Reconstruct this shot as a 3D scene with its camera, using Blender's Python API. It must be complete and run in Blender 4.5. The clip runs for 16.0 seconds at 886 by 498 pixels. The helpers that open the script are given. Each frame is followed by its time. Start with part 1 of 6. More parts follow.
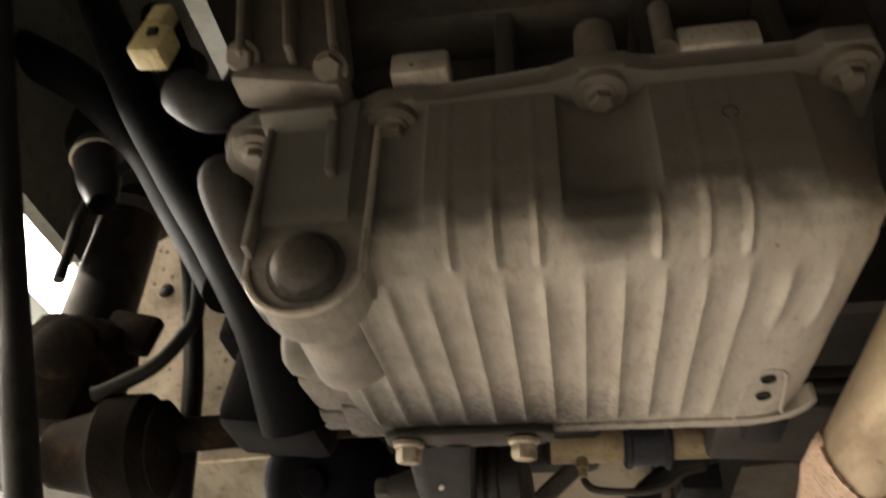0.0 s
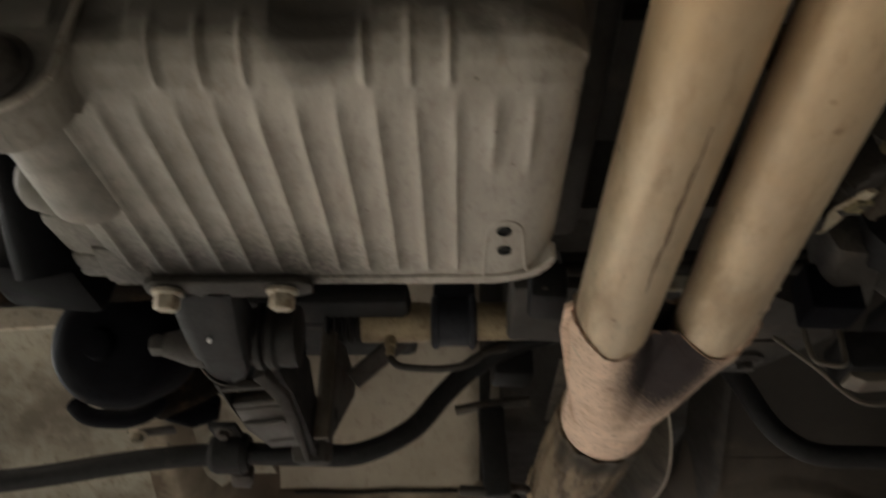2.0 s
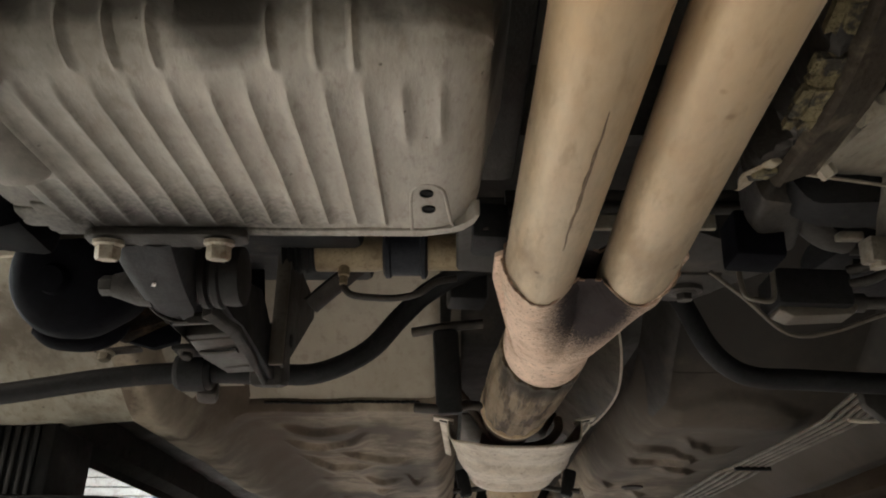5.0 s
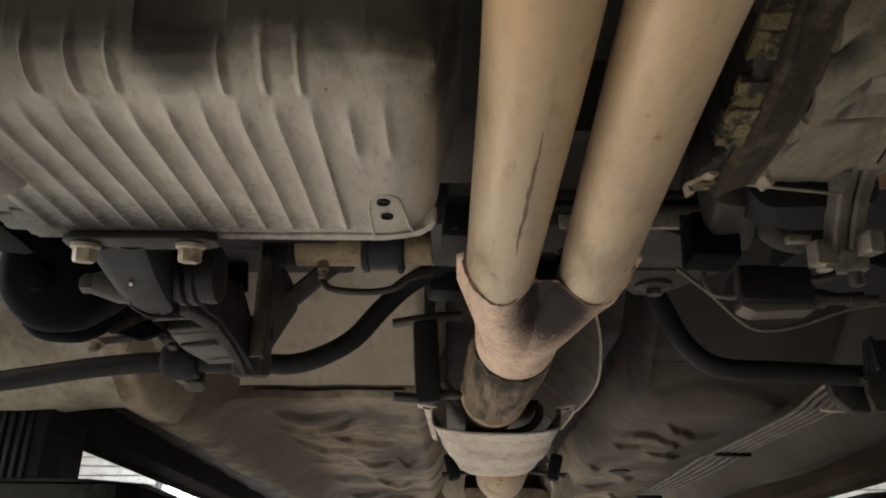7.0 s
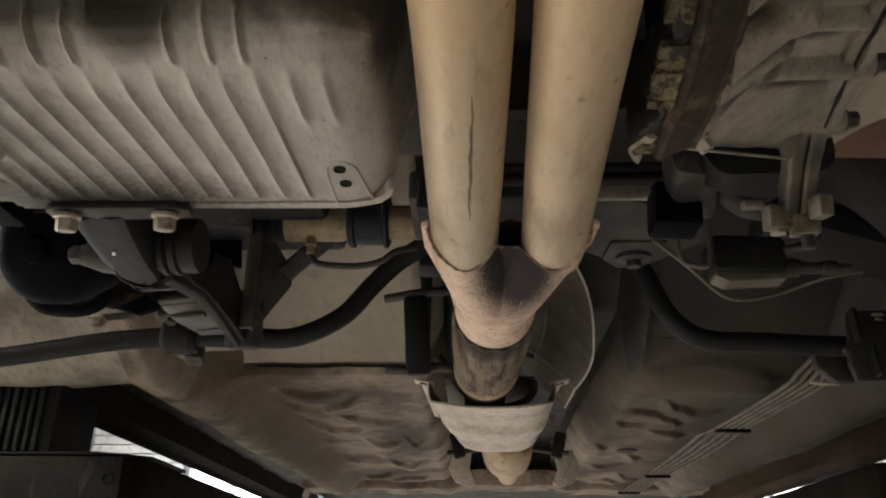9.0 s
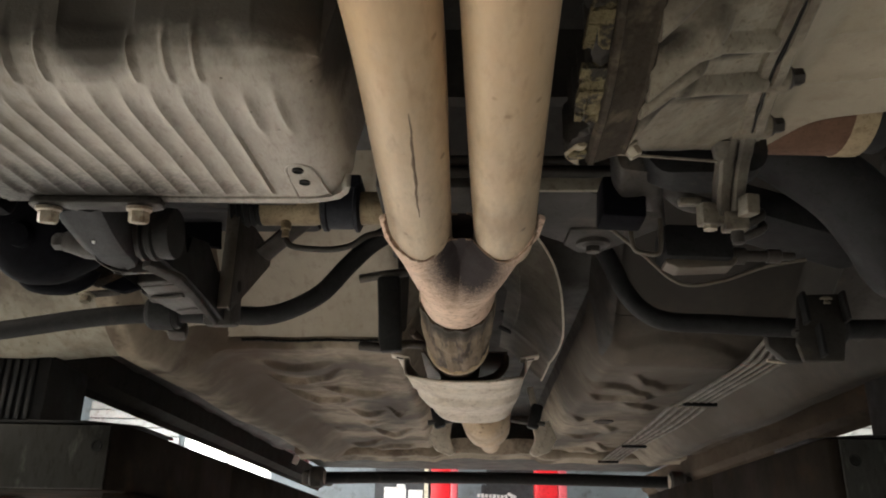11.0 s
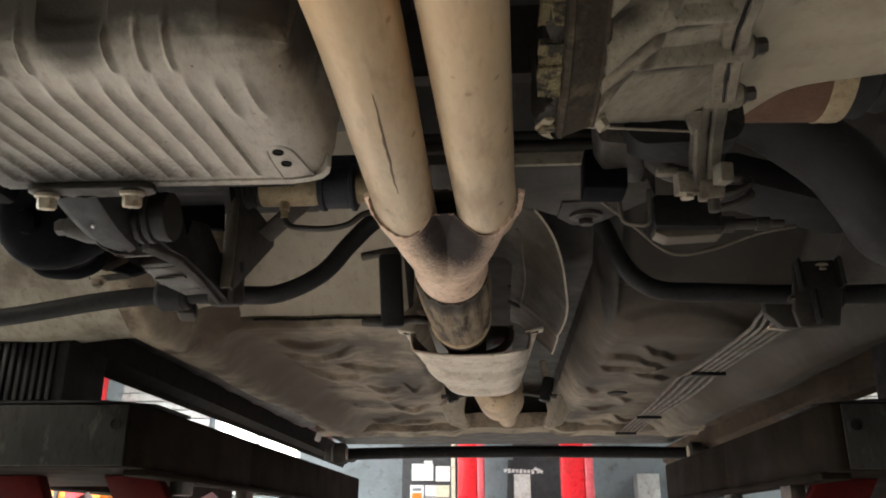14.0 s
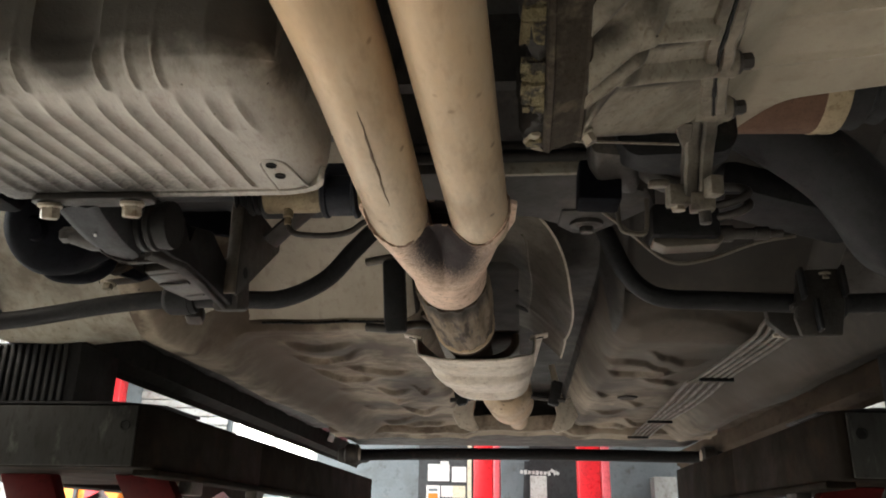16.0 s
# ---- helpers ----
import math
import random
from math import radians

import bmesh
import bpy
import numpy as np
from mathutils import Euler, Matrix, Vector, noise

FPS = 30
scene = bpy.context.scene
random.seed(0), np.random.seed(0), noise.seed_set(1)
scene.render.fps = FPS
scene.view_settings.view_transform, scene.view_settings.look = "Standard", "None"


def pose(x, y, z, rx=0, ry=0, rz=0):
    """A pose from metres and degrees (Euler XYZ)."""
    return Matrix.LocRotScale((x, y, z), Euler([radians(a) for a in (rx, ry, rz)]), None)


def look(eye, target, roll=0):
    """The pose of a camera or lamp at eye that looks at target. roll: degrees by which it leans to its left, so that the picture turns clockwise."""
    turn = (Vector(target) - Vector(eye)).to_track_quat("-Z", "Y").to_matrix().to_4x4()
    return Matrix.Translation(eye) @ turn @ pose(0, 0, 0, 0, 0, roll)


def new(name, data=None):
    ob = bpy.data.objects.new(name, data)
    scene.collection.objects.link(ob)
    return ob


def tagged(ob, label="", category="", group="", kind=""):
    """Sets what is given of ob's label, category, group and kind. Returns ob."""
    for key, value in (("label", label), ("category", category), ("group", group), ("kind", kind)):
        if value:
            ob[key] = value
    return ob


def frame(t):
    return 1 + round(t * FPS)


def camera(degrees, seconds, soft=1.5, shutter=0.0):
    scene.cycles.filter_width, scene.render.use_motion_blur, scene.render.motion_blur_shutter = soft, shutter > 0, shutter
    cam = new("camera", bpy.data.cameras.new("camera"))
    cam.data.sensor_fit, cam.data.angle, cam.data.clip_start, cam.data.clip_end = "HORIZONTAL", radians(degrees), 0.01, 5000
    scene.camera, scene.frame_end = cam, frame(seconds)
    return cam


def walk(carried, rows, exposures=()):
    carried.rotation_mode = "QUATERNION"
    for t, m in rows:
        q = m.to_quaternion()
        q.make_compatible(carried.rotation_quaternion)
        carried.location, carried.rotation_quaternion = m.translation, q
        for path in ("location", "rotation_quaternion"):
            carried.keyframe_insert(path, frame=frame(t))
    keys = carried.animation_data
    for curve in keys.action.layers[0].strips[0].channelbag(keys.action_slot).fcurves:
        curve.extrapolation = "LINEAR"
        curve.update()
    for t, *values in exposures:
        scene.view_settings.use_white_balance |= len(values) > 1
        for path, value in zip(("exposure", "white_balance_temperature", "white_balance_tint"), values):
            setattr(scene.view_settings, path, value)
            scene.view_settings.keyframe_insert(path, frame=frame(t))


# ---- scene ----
cam = camera(58.2, 16.0, soft=1.9, shutter=0.9)
METRES, EYE, TILT, LEAN, TURN = 0.5, 1.5, 38.0, -1.8, 8.6
ROWS = [
    (0.0, 0.0, 0.0, 0.0, -0.0, 0.0, 0.0),
    (0.5, 0.0025, -0.0034, -0.0396, -2.3, -1.12, -0.36),
    (1.0, 0.0515, -0.0114, -0.0782, -4.06, -1.32, -1.22),
    (1.5, 0.1259, -0.0154, -0.0856, -5.37, -2.72, -2.52),
    (2.0, 0.1964, -0.0213, -0.0912, -6.86, -5.35, -3.16),
    (2.5, 0.2348, -0.0298, -0.0745, -8.06, -8.78, -3.69),
    (3.0, 0.2627, -0.0326, -0.0646, -7.81, -10.85, -3.7),
    (3.5, 0.2679, -0.0361, -0.0589, -7.65, -11.67, -3.58),
    (4.0, 0.262, -0.0394, -0.0478, -7.73, -11.77, -3.56),
    (6.5, 0.3113, -0.1087, 0.0646, -7.49, -14.07, -4.35),
    (7.0, 0.3269, -0.123, 0.0525, -7.37, -14.0, -3.98),
    (7.5, 0.3486, -0.1397, 0.0408, -7.05, -13.99, -3.67),
    (8.0, 0.3778, -0.16, 0.0372, -6.45, -14.21, -3.41),
    (8.5, 0.4025, -0.1785, 0.0395, -5.99, -14.56, -3.2),
    (9.0, 0.4235, -0.2025, 0.0361, -5.79, -14.82, -3.0),
    (9.5, 0.4408, -0.2313, 0.0257, -5.78, -14.98, -2.82),
    (12.0, 0.5095, -0.327, 0.1478, -5.85, -18.18, -3.94),
    (12.5, 0.5165, -0.3292, 0.1458, -5.73, -18.27, -3.48),
    (13.0, 0.5264, -0.3328, 0.1426, -5.51, -18.63, -2.79),
    (13.5, 0.542, -0.3446, 0.1288, -5.14, -18.66, -2.01),
    (14.0, 0.5611, -0.3556, 0.1221, -4.62, -18.69, -1.59),
    (14.5, 0.5784, -0.367, 0.116, -4.14, -18.53, -1.39),
    (15.0, 0.593, -0.3757, 0.126, -3.7, -18.59, -1.38),
    (15.5, 0.6049, -0.3735, 0.1407, -3.36, -18.79, -1.42),
    (16.0, 0.6107, -0.3733, 0.1495, -3.2, -18.73, -1.42),
]

EXPOSURES = [(0.0, 0.30, 7350, 13), (0.5, 0.20, 7250, 13), (1.0, -0.34, 6900, 12), (1.5, -0.48, 6700, 11), (2.0, -0.53, 6600, 10), (2.5, -0.45, 6450, 10), (3.0, -0.14, 6400, 10), (4.0, -0.14, 6350, 10), (6.5, -0.10, 6350, 10), (9.0, -0.06, 6400, 10), (12.0, 0.16, 6350, 10), (14.0, 0.12, 6350, 10), (16.0, 0.16, 6350, 10)]
walk(cam, [(t, pose(0, 0, EYE, TILT, LEAN, TURN) @ pose(METRES * x, METRES * y, METRES * z, 90 + pitch, roll, yaw)) for t, x, y, z, yaw, pitch, roll in ROWS], EXPOSURES)

# ---- light: a workshop with daylit windows, ceiling tubes and an added west lamp ----
world = bpy.data.worlds.new("workshop_sky")
world.use_nodes = True
scene.world = world
wn = world.node_tree.nodes
sky = wn.new("ShaderNodeTexSky")
sky.sky_type, sky.sun_disc, sky.sun_elevation, sky.sun_rotation = "NISHITA", False, radians(40), radians(200)
world.node_tree.links.new(sky.outputs[0], wn["Background"].inputs[0])
wn["Background"].inputs[1].default_value = 0.1


def area_lamp(name, at, aim, wide, high, watts, tint):
    lamp = bpy.data.lights.new(name, "AREA")
    lamp.shape, lamp.size, lamp.size_y, lamp.energy, lamp.color = "RECTANGLE", wide, high, watts, tint
    ob = new(name, lamp)
    ob.matrix_world = look(at, aim)
    return ob


# ---- materials ----
def ramp(nt, src, a, b, lo, hi):
    r = nt.nodes.new("ShaderNodeMapRange")
    r.inputs["From Min"].default_value, r.inputs["From Max"].default_value = lo, hi
    r.inputs["To Min"].default_value, r.inputs["To Max"].default_value = a, b
    nt.links.new(src, r.inputs["Value"])
    return r.outputs[0]


def mix(nt, fac, a, b):
    m = nt.nodes.new("ShaderNodeMix")
    m.data_type = "RGBA"
    for k, v in ((0, fac), (6, a), (7, b)):
        if isinstance(v, (int, float)):
            m.inputs[k].default_value = v
        elif isinstance(v, tuple):
            m.inputs[k].default_value = (*v, 1)
        else:
            nt.links.new(v, m.inputs[k])
    return m.outputs[2]


def tex(nt, scale, detail=4.0, stretch=(1, 1, 1), kind="noise", shift=0.0):
    co = nt.nodes.new("ShaderNodeTexCoord")
    mp = nt.nodes.new("ShaderNodeMapping")
    mp.inputs["Scale"].default_value = stretch
    mp.inputs["Location"].default_value = (shift, shift * 0.7, shift * 1.3)
    nt.links.new(co.outputs["Object"], mp.inputs["Vector"])
    if kind == "noise":
        t = nt.nodes.new("ShaderNodeTexNoise")
        t.inputs["Detail"].default_value = detail
        t.inputs["Roughness"].default_value = 0.62
    else:
        t = nt.nodes.new("ShaderNodeTexVoronoi")
    t.inputs["Scale"].default_value = scale
    nt.links.new(mp.outputs[0], t.inputs["Vector"])
    return t.outputs[0]


def surface(name, base, second, rough=0.7, metal=0.0, fine=220.0, coarse=14.0, bump=0.25, dirt=None, dirt_lo=0.5, dirt_hi=0.62,
            dirt_scale=9.0, stretch=(1, 1, 1), specks=None, speck_size=0.22, speck_scale=60.0, depth=0.0012, spec=0.4, grain=0.55, wear=1.0):
    """A worn surface: two colours mixed at two scales, dirt with a shape of its own, specks, and fine relief."""
    m = bpy.data.materials.new(name)
    m.use_nodes = True
    nt = m.node_tree
    bsdf = nt.nodes["Principled BSDF"]
    seed = (sum(ord(c) for c in name) % 37) * 0.31
    big = tex(nt, coarse, 5.0, stretch, shift=seed)
    small = tex(nt, fine, 3.0, stretch, shift=seed)
    col = mix(nt, ramp(nt, big, 0.0, 1.0, 0.32, 0.68), base, second)
    dark = tuple(c * 0.72 for c in base)
    col = mix(nt, ramp(nt, small, 0.0, grain, 0.42, 0.75), col, dark)
    blot = tex(nt, coarse * 2.7, 8.0, stretch, shift=seed + 7.7)
    col = mix(nt, ramp(nt, blot, 0.0, 0.75 * wear, 0.50, 0.74), col, tuple(c * k for c, k in zip(base, (0.52, 0.47, 0.42))))
    col = mix(nt, ramp(nt, blot, 0.5 * wear, 0.0, 0.28, 0.46), col, tuple(min(c * k, 0.9) for c, k in zip(second, (1.30, 1.27, 1.22))))
    grime = tex(nt, coarse * 8.5, 9.0, stretch, shift=seed + 2.3)
    col = mix(nt, ramp(nt, grime, 0.0, 0.62 * wear, 0.54, 0.66), col, tuple(c * k for c, k in zip(base, (0.42, 0.37, 0.32))))
    rg = ramp(nt, big, max(rough - 0.12, 0.02), min(rough + 0.12, 1.0), 0.3, 0.7)
    if dirt:
        patch = tex(nt, dirt_scale, 7.0, stretch, shift=seed + 3.1)
        f = ramp(nt, patch, 0.0, 0.92, dirt_lo, dirt_hi)
        col = mix(nt, f, col, dirt)
    if specks:
        v = tex(nt, speck_scale, kind="voronoi", shift=seed)
        col = mix(nt, ramp(nt, v, 0.85, 0.0, speck_size * 0.6, speck_size), col, specks)
    nt.links.new(col, bsdf.inputs["Base Color"])
    nt.links.new(rg, bsdf.inputs["Roughness"])
    bsdf.inputs["Metallic"].default_value = metal
    bsdf.inputs["Specular IOR Level"].default_value = spec
    bp = nt.nodes.new("ShaderNodeBump")
    bp.inputs["Strength"].default_value, bp.inputs["Distance"].default_value = bump, depth
    nt.links.new(small, bp.inputs["Height"])
    bp2 = nt.nodes.new("ShaderNodeBump")
    bp2.inputs["Strength"].default_value, bp2.inputs["Distance"].default_value = bump * 0.8, depth * 3
    nt.links.new(big, bp2.inputs["Height"])
    nt.links.new(bp.outputs[0], bp2.inputs["Normal"])
    nt.links.new(bp2.outputs[0], bsdf.inputs["Normal"])
    return m


def glow(name, tint, strength):
    m = bpy.data.materials.new(name)
    m.use_nodes = True
    nt = m.node_tree
    b = nt.nodes["Principled BSDF"]
    b.inputs["Base Color"].default_value = (*tint, 1)
    b.inputs["Emission Color"].default_value = (*tint, 1)
    b.inputs["Emission Strength"].default_value = strength
    return m


CAST = surface("dusty_cast_aluminium", (0.49, 0.44, 0.375), (0.41, 0.365, 0.31), 0.55, 0.5, 420, 22, 0.35, dirt=(0.20, 0.165, 0.125), dirt_lo=0.54, dirt_hi=0.74, stretch=(1.0, 0.35, 1.0), specks=(0.07, 0.055, 0.045), speck_size=0.1, speck_scale=55)
PANCAST = surface("dusty_oil_pan_aluminium", (0.450, 0.412, 0.358), (0.385, 0.350, 0.303), 0.66, 0.30, 420, 22, 0.25, dirt=(0.24, 0.195, 0.15), dirt_lo=0.54, dirt_hi=0.76, stretch=(1.0, 0.35, 1.0), specks=(0.10, 0.08, 0.065), speck_size=0.06, speck_scale=45, wear=0.6)
CAST_GREY = surface("grey_cast_alloy", (0.36, 0.315, 0.243), (0.27, 0.237, 0.183), 0.5, 0.4, 380, 25, 0.4, dirt=(0.10, 0.08, 0.06), dirt_lo=0.48, dirt_hi=0.68, dirt_scale=12)
BELLCAST = surface("grimy_bell_housing_alloy", (0.37, 0.325, 0.252), (0.29, 0.254, 0.197), 0.5, 0.4, 380, 25, 0.4, dirt=(0.11, 0.09, 0.068), dirt_lo=0.52, dirt_hi=0.72, dirt_scale=12)
LUGCAST = surface("worn_lug_alloy", (0.25, 0.22, 0.175), (0.15, 0.13, 0.10), 0.5, 0.3, 380, 40, 0.4, dirt=(0.07, 0.058, 0.046), dirt_lo=0.48, dirt_hi=0.64, dirt_scale=45)
CASECAST = surface("smooth_gear_case_alloy", (0.43, 0.374, 0.280), (0.37, 0.320, 0.240), 0.5, 0.35, 420, 9, 0.2, dirt=(0.28, 0.23, 0.17), dirt_lo=0.55, dirt_hi=0.78, dirt_scale=7, wear=0.3, grain=0.3)
BRIDGE = surface("stained_cast_alloy", (0.18, 0.157, 0.124), (0.11, 0.096, 0.075), 0.55, 0.3, 380, 25, 0.4, dirt=(0.05, 0.042, 0.034), dirt_lo=0.46, dirt_hi=0.64, dirt_scale=22)
FOIL = surface("dusty_tunnel_foil", (0.165, 0.142, 0.112), (0.115, 0.098, 0.078), 0.5, 0.3, 200, 12, 0.35, dirt=(0.05, 0.042, 0.034), dirt_lo=0.50, dirt_hi=0.62, dirt_scale=7)
CAST_DARK = surface("oily_cast_iron", (0.045, 0.039, 0.033), (0.028, 0.025, 0.022), 0.6, 0.2, 300, 25, 0.5, dirt=(0.10, 0.082, 0.062), dirt_lo=0.6, dirt_hi=0.76)
PIPE = surface("tarnished_exhaust_steel", (0.565, 0.465, 0.335), (0.52, 0.375, 0.225), 0.5, 0.3, 260, 9, 0.12, dirt=(0.26, 0.185, 0.115), dirt_lo=0.52, dirt_hi=0.74, dirt_scale=20, stretch=(1, 0.30, 1), specks=(0.17, 0.12, 0.08), speck_size=0.11, speck_scale=30, wear=0.7)
COVER = surface("grimy_cover_steel", (0.058, 0.046, 0.034), (0.036, 0.029, 0.022), 0.85, 0.0, 300, 30, 0.6, dirt=(0.13, 0.105, 0.075), dirt_lo=0.55, dirt_hi=0.70, dirt_scale=30, spec=0.15)
SHUTTER = surface("grey_shutter_paint", (0.42, 0.42, 0.41), (0.36, 0.36, 0.35), 0.5, 0.1, 80, 3, 0.1)
COLLECTOR = surface("rust_pink_collector_steel", (0.78, 0.585, 0.455), (0.69, 0.51, 0.39), 0.8, 0.0, 520, 18, 0.45, dirt=(0.44, 0.285, 0.19), dirt_lo=0.58, dirt_hi=0.74, dirt_scale=16, specks=(0.27, 0.165, 0.115), speck_size=0.2, speck_scale=190, spec=0.2)


def stain_shade_patch(m, at, size, tint, grain_scale=240.0, gain=0.9, lo=0.3, hi=1.05, full=0.93, rz=0.0):
    """A soft-edged tint of its own place and size on a material: stains and painted shade."""
    nt = m.node_tree
    bsdf = nt.nodes["Principled BSDF"]
    old = bsdf.inputs["Base Color"].links[0].from_socket
    co = nt.nodes.new("ShaderNodeTexCoord")
    mp = nt.nodes.new("ShaderNodeMapping")
    mp.vector_type = "TEXTURE"
    mp.inputs["Location"].default_value, mp.inputs["Rotation"].default_value, mp.inputs["Scale"].default_value = at, (0, 0, radians(rz)), size
    nt.links.new(co.outputs["Object"], mp.inputs["Vector"])
    ln = nt.nodes.new("ShaderNodeVectorMath")
    ln.operation = "LENGTH"
    nt.links.new(mp.outputs[0], ln.inputs[0])
    grain = tex(nt, grain_scale, 4.0)
    sm = nt.nodes.new("ShaderNodeMath")
    sm.operation = "MULTIPLY_ADD"
    sm.inputs[1].default_value = gain
    nt.links.new(grain, sm.inputs[0])
    nt.links.new(ln.outputs["Value"], sm.inputs[2])
    nt.links.new(mix(nt, ramp(nt, sm.outputs[0], full, 0.0, lo + 0.5 * gain, hi + 0.5 * gain), old, tint), bsdf.inputs["Base Color"])


FLEX = surface("streaked_flex_steel", (0.26, 0.200, 0.135), (0.165, 0.125, 0.083), 0.7, 0.0, 300, 30, 0.4, dirt=(0.040, 0.028, 0.018), dirt_lo=0.49, dirt_hi=0.60, dirt_scale=34, stretch=(1.6, 0.12, 1.6), spec=0.15, wear=0.6)
BROWNPIPE = surface("brown_burnt_pipe", (0.085, 0.060, 0.042), (0.055, 0.040, 0.030), 0.7, 0.1, 260, 24, 0.4, dirt=(0.15, 0.10, 0.065), dirt_lo=0.56, dirt_hi=0.7)
SHIELD = surface("dusty_heat_shield_aluminium", (0.68, 0.61, 0.51), (0.57, 0.50, 0.41), 0.55, 0.25, 240, 16, 0.3, dirt=(0.29, 0.23, 0.17), dirt_lo=0.56, dirt_hi=0.75)
TUNNEL = surface("grey_tunnel_foil", (0.175, 0.153, 0.124), (0.115, 0.098, 0.078), 0.5, 0.3, 200, 12, 0.35, dirt=(0.11, 0.09, 0.07), dirt_lo=0.5, dirt_hi=0.7)
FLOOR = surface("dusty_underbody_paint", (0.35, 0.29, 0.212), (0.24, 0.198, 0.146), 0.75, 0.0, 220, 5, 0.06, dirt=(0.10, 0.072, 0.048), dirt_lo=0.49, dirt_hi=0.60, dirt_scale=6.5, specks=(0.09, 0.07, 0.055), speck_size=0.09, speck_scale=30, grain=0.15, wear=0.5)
# lighter than the floor: light on the left toe board is in the colour
TOE_LIT = surface("pale_dusty_toe_board_paint", (0.46, 0.405, 0.325), (0.37, 0.32, 0.25), 0.7, 0.0, 260, 7, 0.15, dirt=(0.20, 0.16, 0.12), dirt_lo=0.55, dirt_hi=0.72, dirt_scale=8, stretch=(1.0, 0.5, 1.0), wear=0.5, grain=0.3)
CORNER = surface("pale_stained_toe_board", (0.40, 0.37, 0.30), (0.29, 0.26, 0.20), 0.7, 0.0, 260, 9, 0.3, dirt=(0.17, 0.14, 0.105), dirt_lo=0.52, dirt_hi=0.66, dirt_scale=11, stretch=(1.0, 0.6, 1.0), specks=(0.10, 0.08, 0.06), speck_size=0.07, speck_scale=30)
UNDERSEAL = surface("dark_underseal", (0.055, 0.049, 0.043), (0.036, 0.033, 0.030), 0.7, 0.0, 300, 12, 0.4, dirt=(0.10, 0.082, 0.064), dirt_lo=0.57, dirt_hi=0.74)
RUSTYSEAL = surface("rust_brown_underseal", (0.085, 0.062, 0.042), (0.050, 0.037, 0.026), 0.8, 0.0, 260, 8, 0.4, dirt=(0.14, 0.075, 0.035), dirt_lo=0.58, dirt_hi=0.72, dirt_scale=6, stretch=(1.0, 0.4, 1.0), spec=0.12)
SILLBLACK = surface("black_sill_coating", (0.020, 0.018, 0.016), (0.030, 0.026, 0.022), 0.8, 0.0, 240, 12, 0.3, spec=0.12)
NAVYRUBBER = surface("blue_black_rubber", (0.020, 0.022, 0.030), (0.030, 0.032, 0.040), 0.5, 0.0, 350, 30, 0.2, dirt=(0.06, 0.06, 0.065), dirt_lo=0.60, dirt_hi=0.80, spec=0.25)
RUBBER = surface("dusty_black_rubber", (0.013, 0.013, 0.014), (0.02, 0.019, 0.018), 0.55, 0.0, 350, 30, 0.2, dirt=(0.045, 0.04, 0.034), dirt_lo=0.64, dirt_hi=0.86, spec=0.25)
# black rubber, also used for plates that stand in for shade
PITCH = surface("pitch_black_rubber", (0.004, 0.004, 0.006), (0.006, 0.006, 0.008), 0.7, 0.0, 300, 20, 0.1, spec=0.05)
RUSTSTRUT = surface("rust_patched_black_strut", (0.008, 0.0075, 0.0075), (0.013, 0.011, 0.0095), 0.6, 0.0, 250, 14, 0.3, dirt=(0.10, 0.055, 0.028), dirt_lo=0.55, dirt_hi=0.72, dirt_scale=9)
JOINT = surface("grimy_joint_casting", (0.018, 0.013, 0.010), (0.009, 0.008, 0.007), 0.85, 0.0, 260, 22, 0.6, dirt=(0.05, 0.030, 0.018), dirt_lo=0.54, dirt_hi=0.70, dirt_scale=26, spec=0.05)
BLACK = surface("black_painted_steel", (0.012, 0.012, 0.013), (0.018, 0.017, 0.017), 0.62, 0.0, 300, 20, 0.3, dirt=(0.055, 0.047, 0.038), dirt_lo=0.60, dirt_hi=0.80, dirt_scale=22, spec=0.22)
BOLT = surface("dull_zinc_bolt", (0.46, 0.41, 0.33), (0.34, 0.29, 0.22), 0.45, 0.55, 400, 60, 0.3, dirt=(0.16, 0.11, 0.07), dirt_lo=0.55, dirt_hi=0.7, dirt_scale=60)
STEELDARK = surface("dark_worn_steel", (0.075, 0.066, 0.058), (0.045, 0.04, 0.036), 0.5, 0.35, 320, 30, 0.35, dirt=(0.15, 0.125, 0.095), dirt_lo=0.57, dirt_hi=0.72)
BRASS = surface("yellowed_rack_tube", (0.42, 0.33, 0.20), (0.31, 0.245, 0.16), 0.5, 0.3, 300, 40, 0.3, dirt=(0.16, 0.11, 0.06), dirt_lo=0.55, dirt_hi=0.7, dirt_scale=40)
LINE = surface("dark_metal_line", (0.15, 0.130, 0.102), (0.085, 0.074, 0.058), 0.4, 0.4, 260, 20, 0.2)
RUSTDARK = surface("dark_rust_scrape", (0.13, 0.085, 0.055), (0.20, 0.14, 0.09), 0.8, 0.0, 500, 90, 0.6)
WELD = surface("brown_weld_metal", (0.40, 0.27, 0.19), (0.22, 0.145, 0.10), 0.8, 0.0, 500, 110, 0.6)
RUST = surface("rusty_brown_steel", (0.15, 0.078, 0.045), (0.10, 0.052, 0.032), 0.75, 0.1, 350, 30, 0.4)
MOSS = surface("crumbling_yellow_gasket", (0.27, 0.225, 0.115), (0.15, 0.115, 0.06), 0.85, 0.0, 500, 70, 0.9, dirt=(0.03, 0.025, 0.02), dirt_lo=0.48, dirt_hi=0.56, dirt_scale=60, depth=0.004)
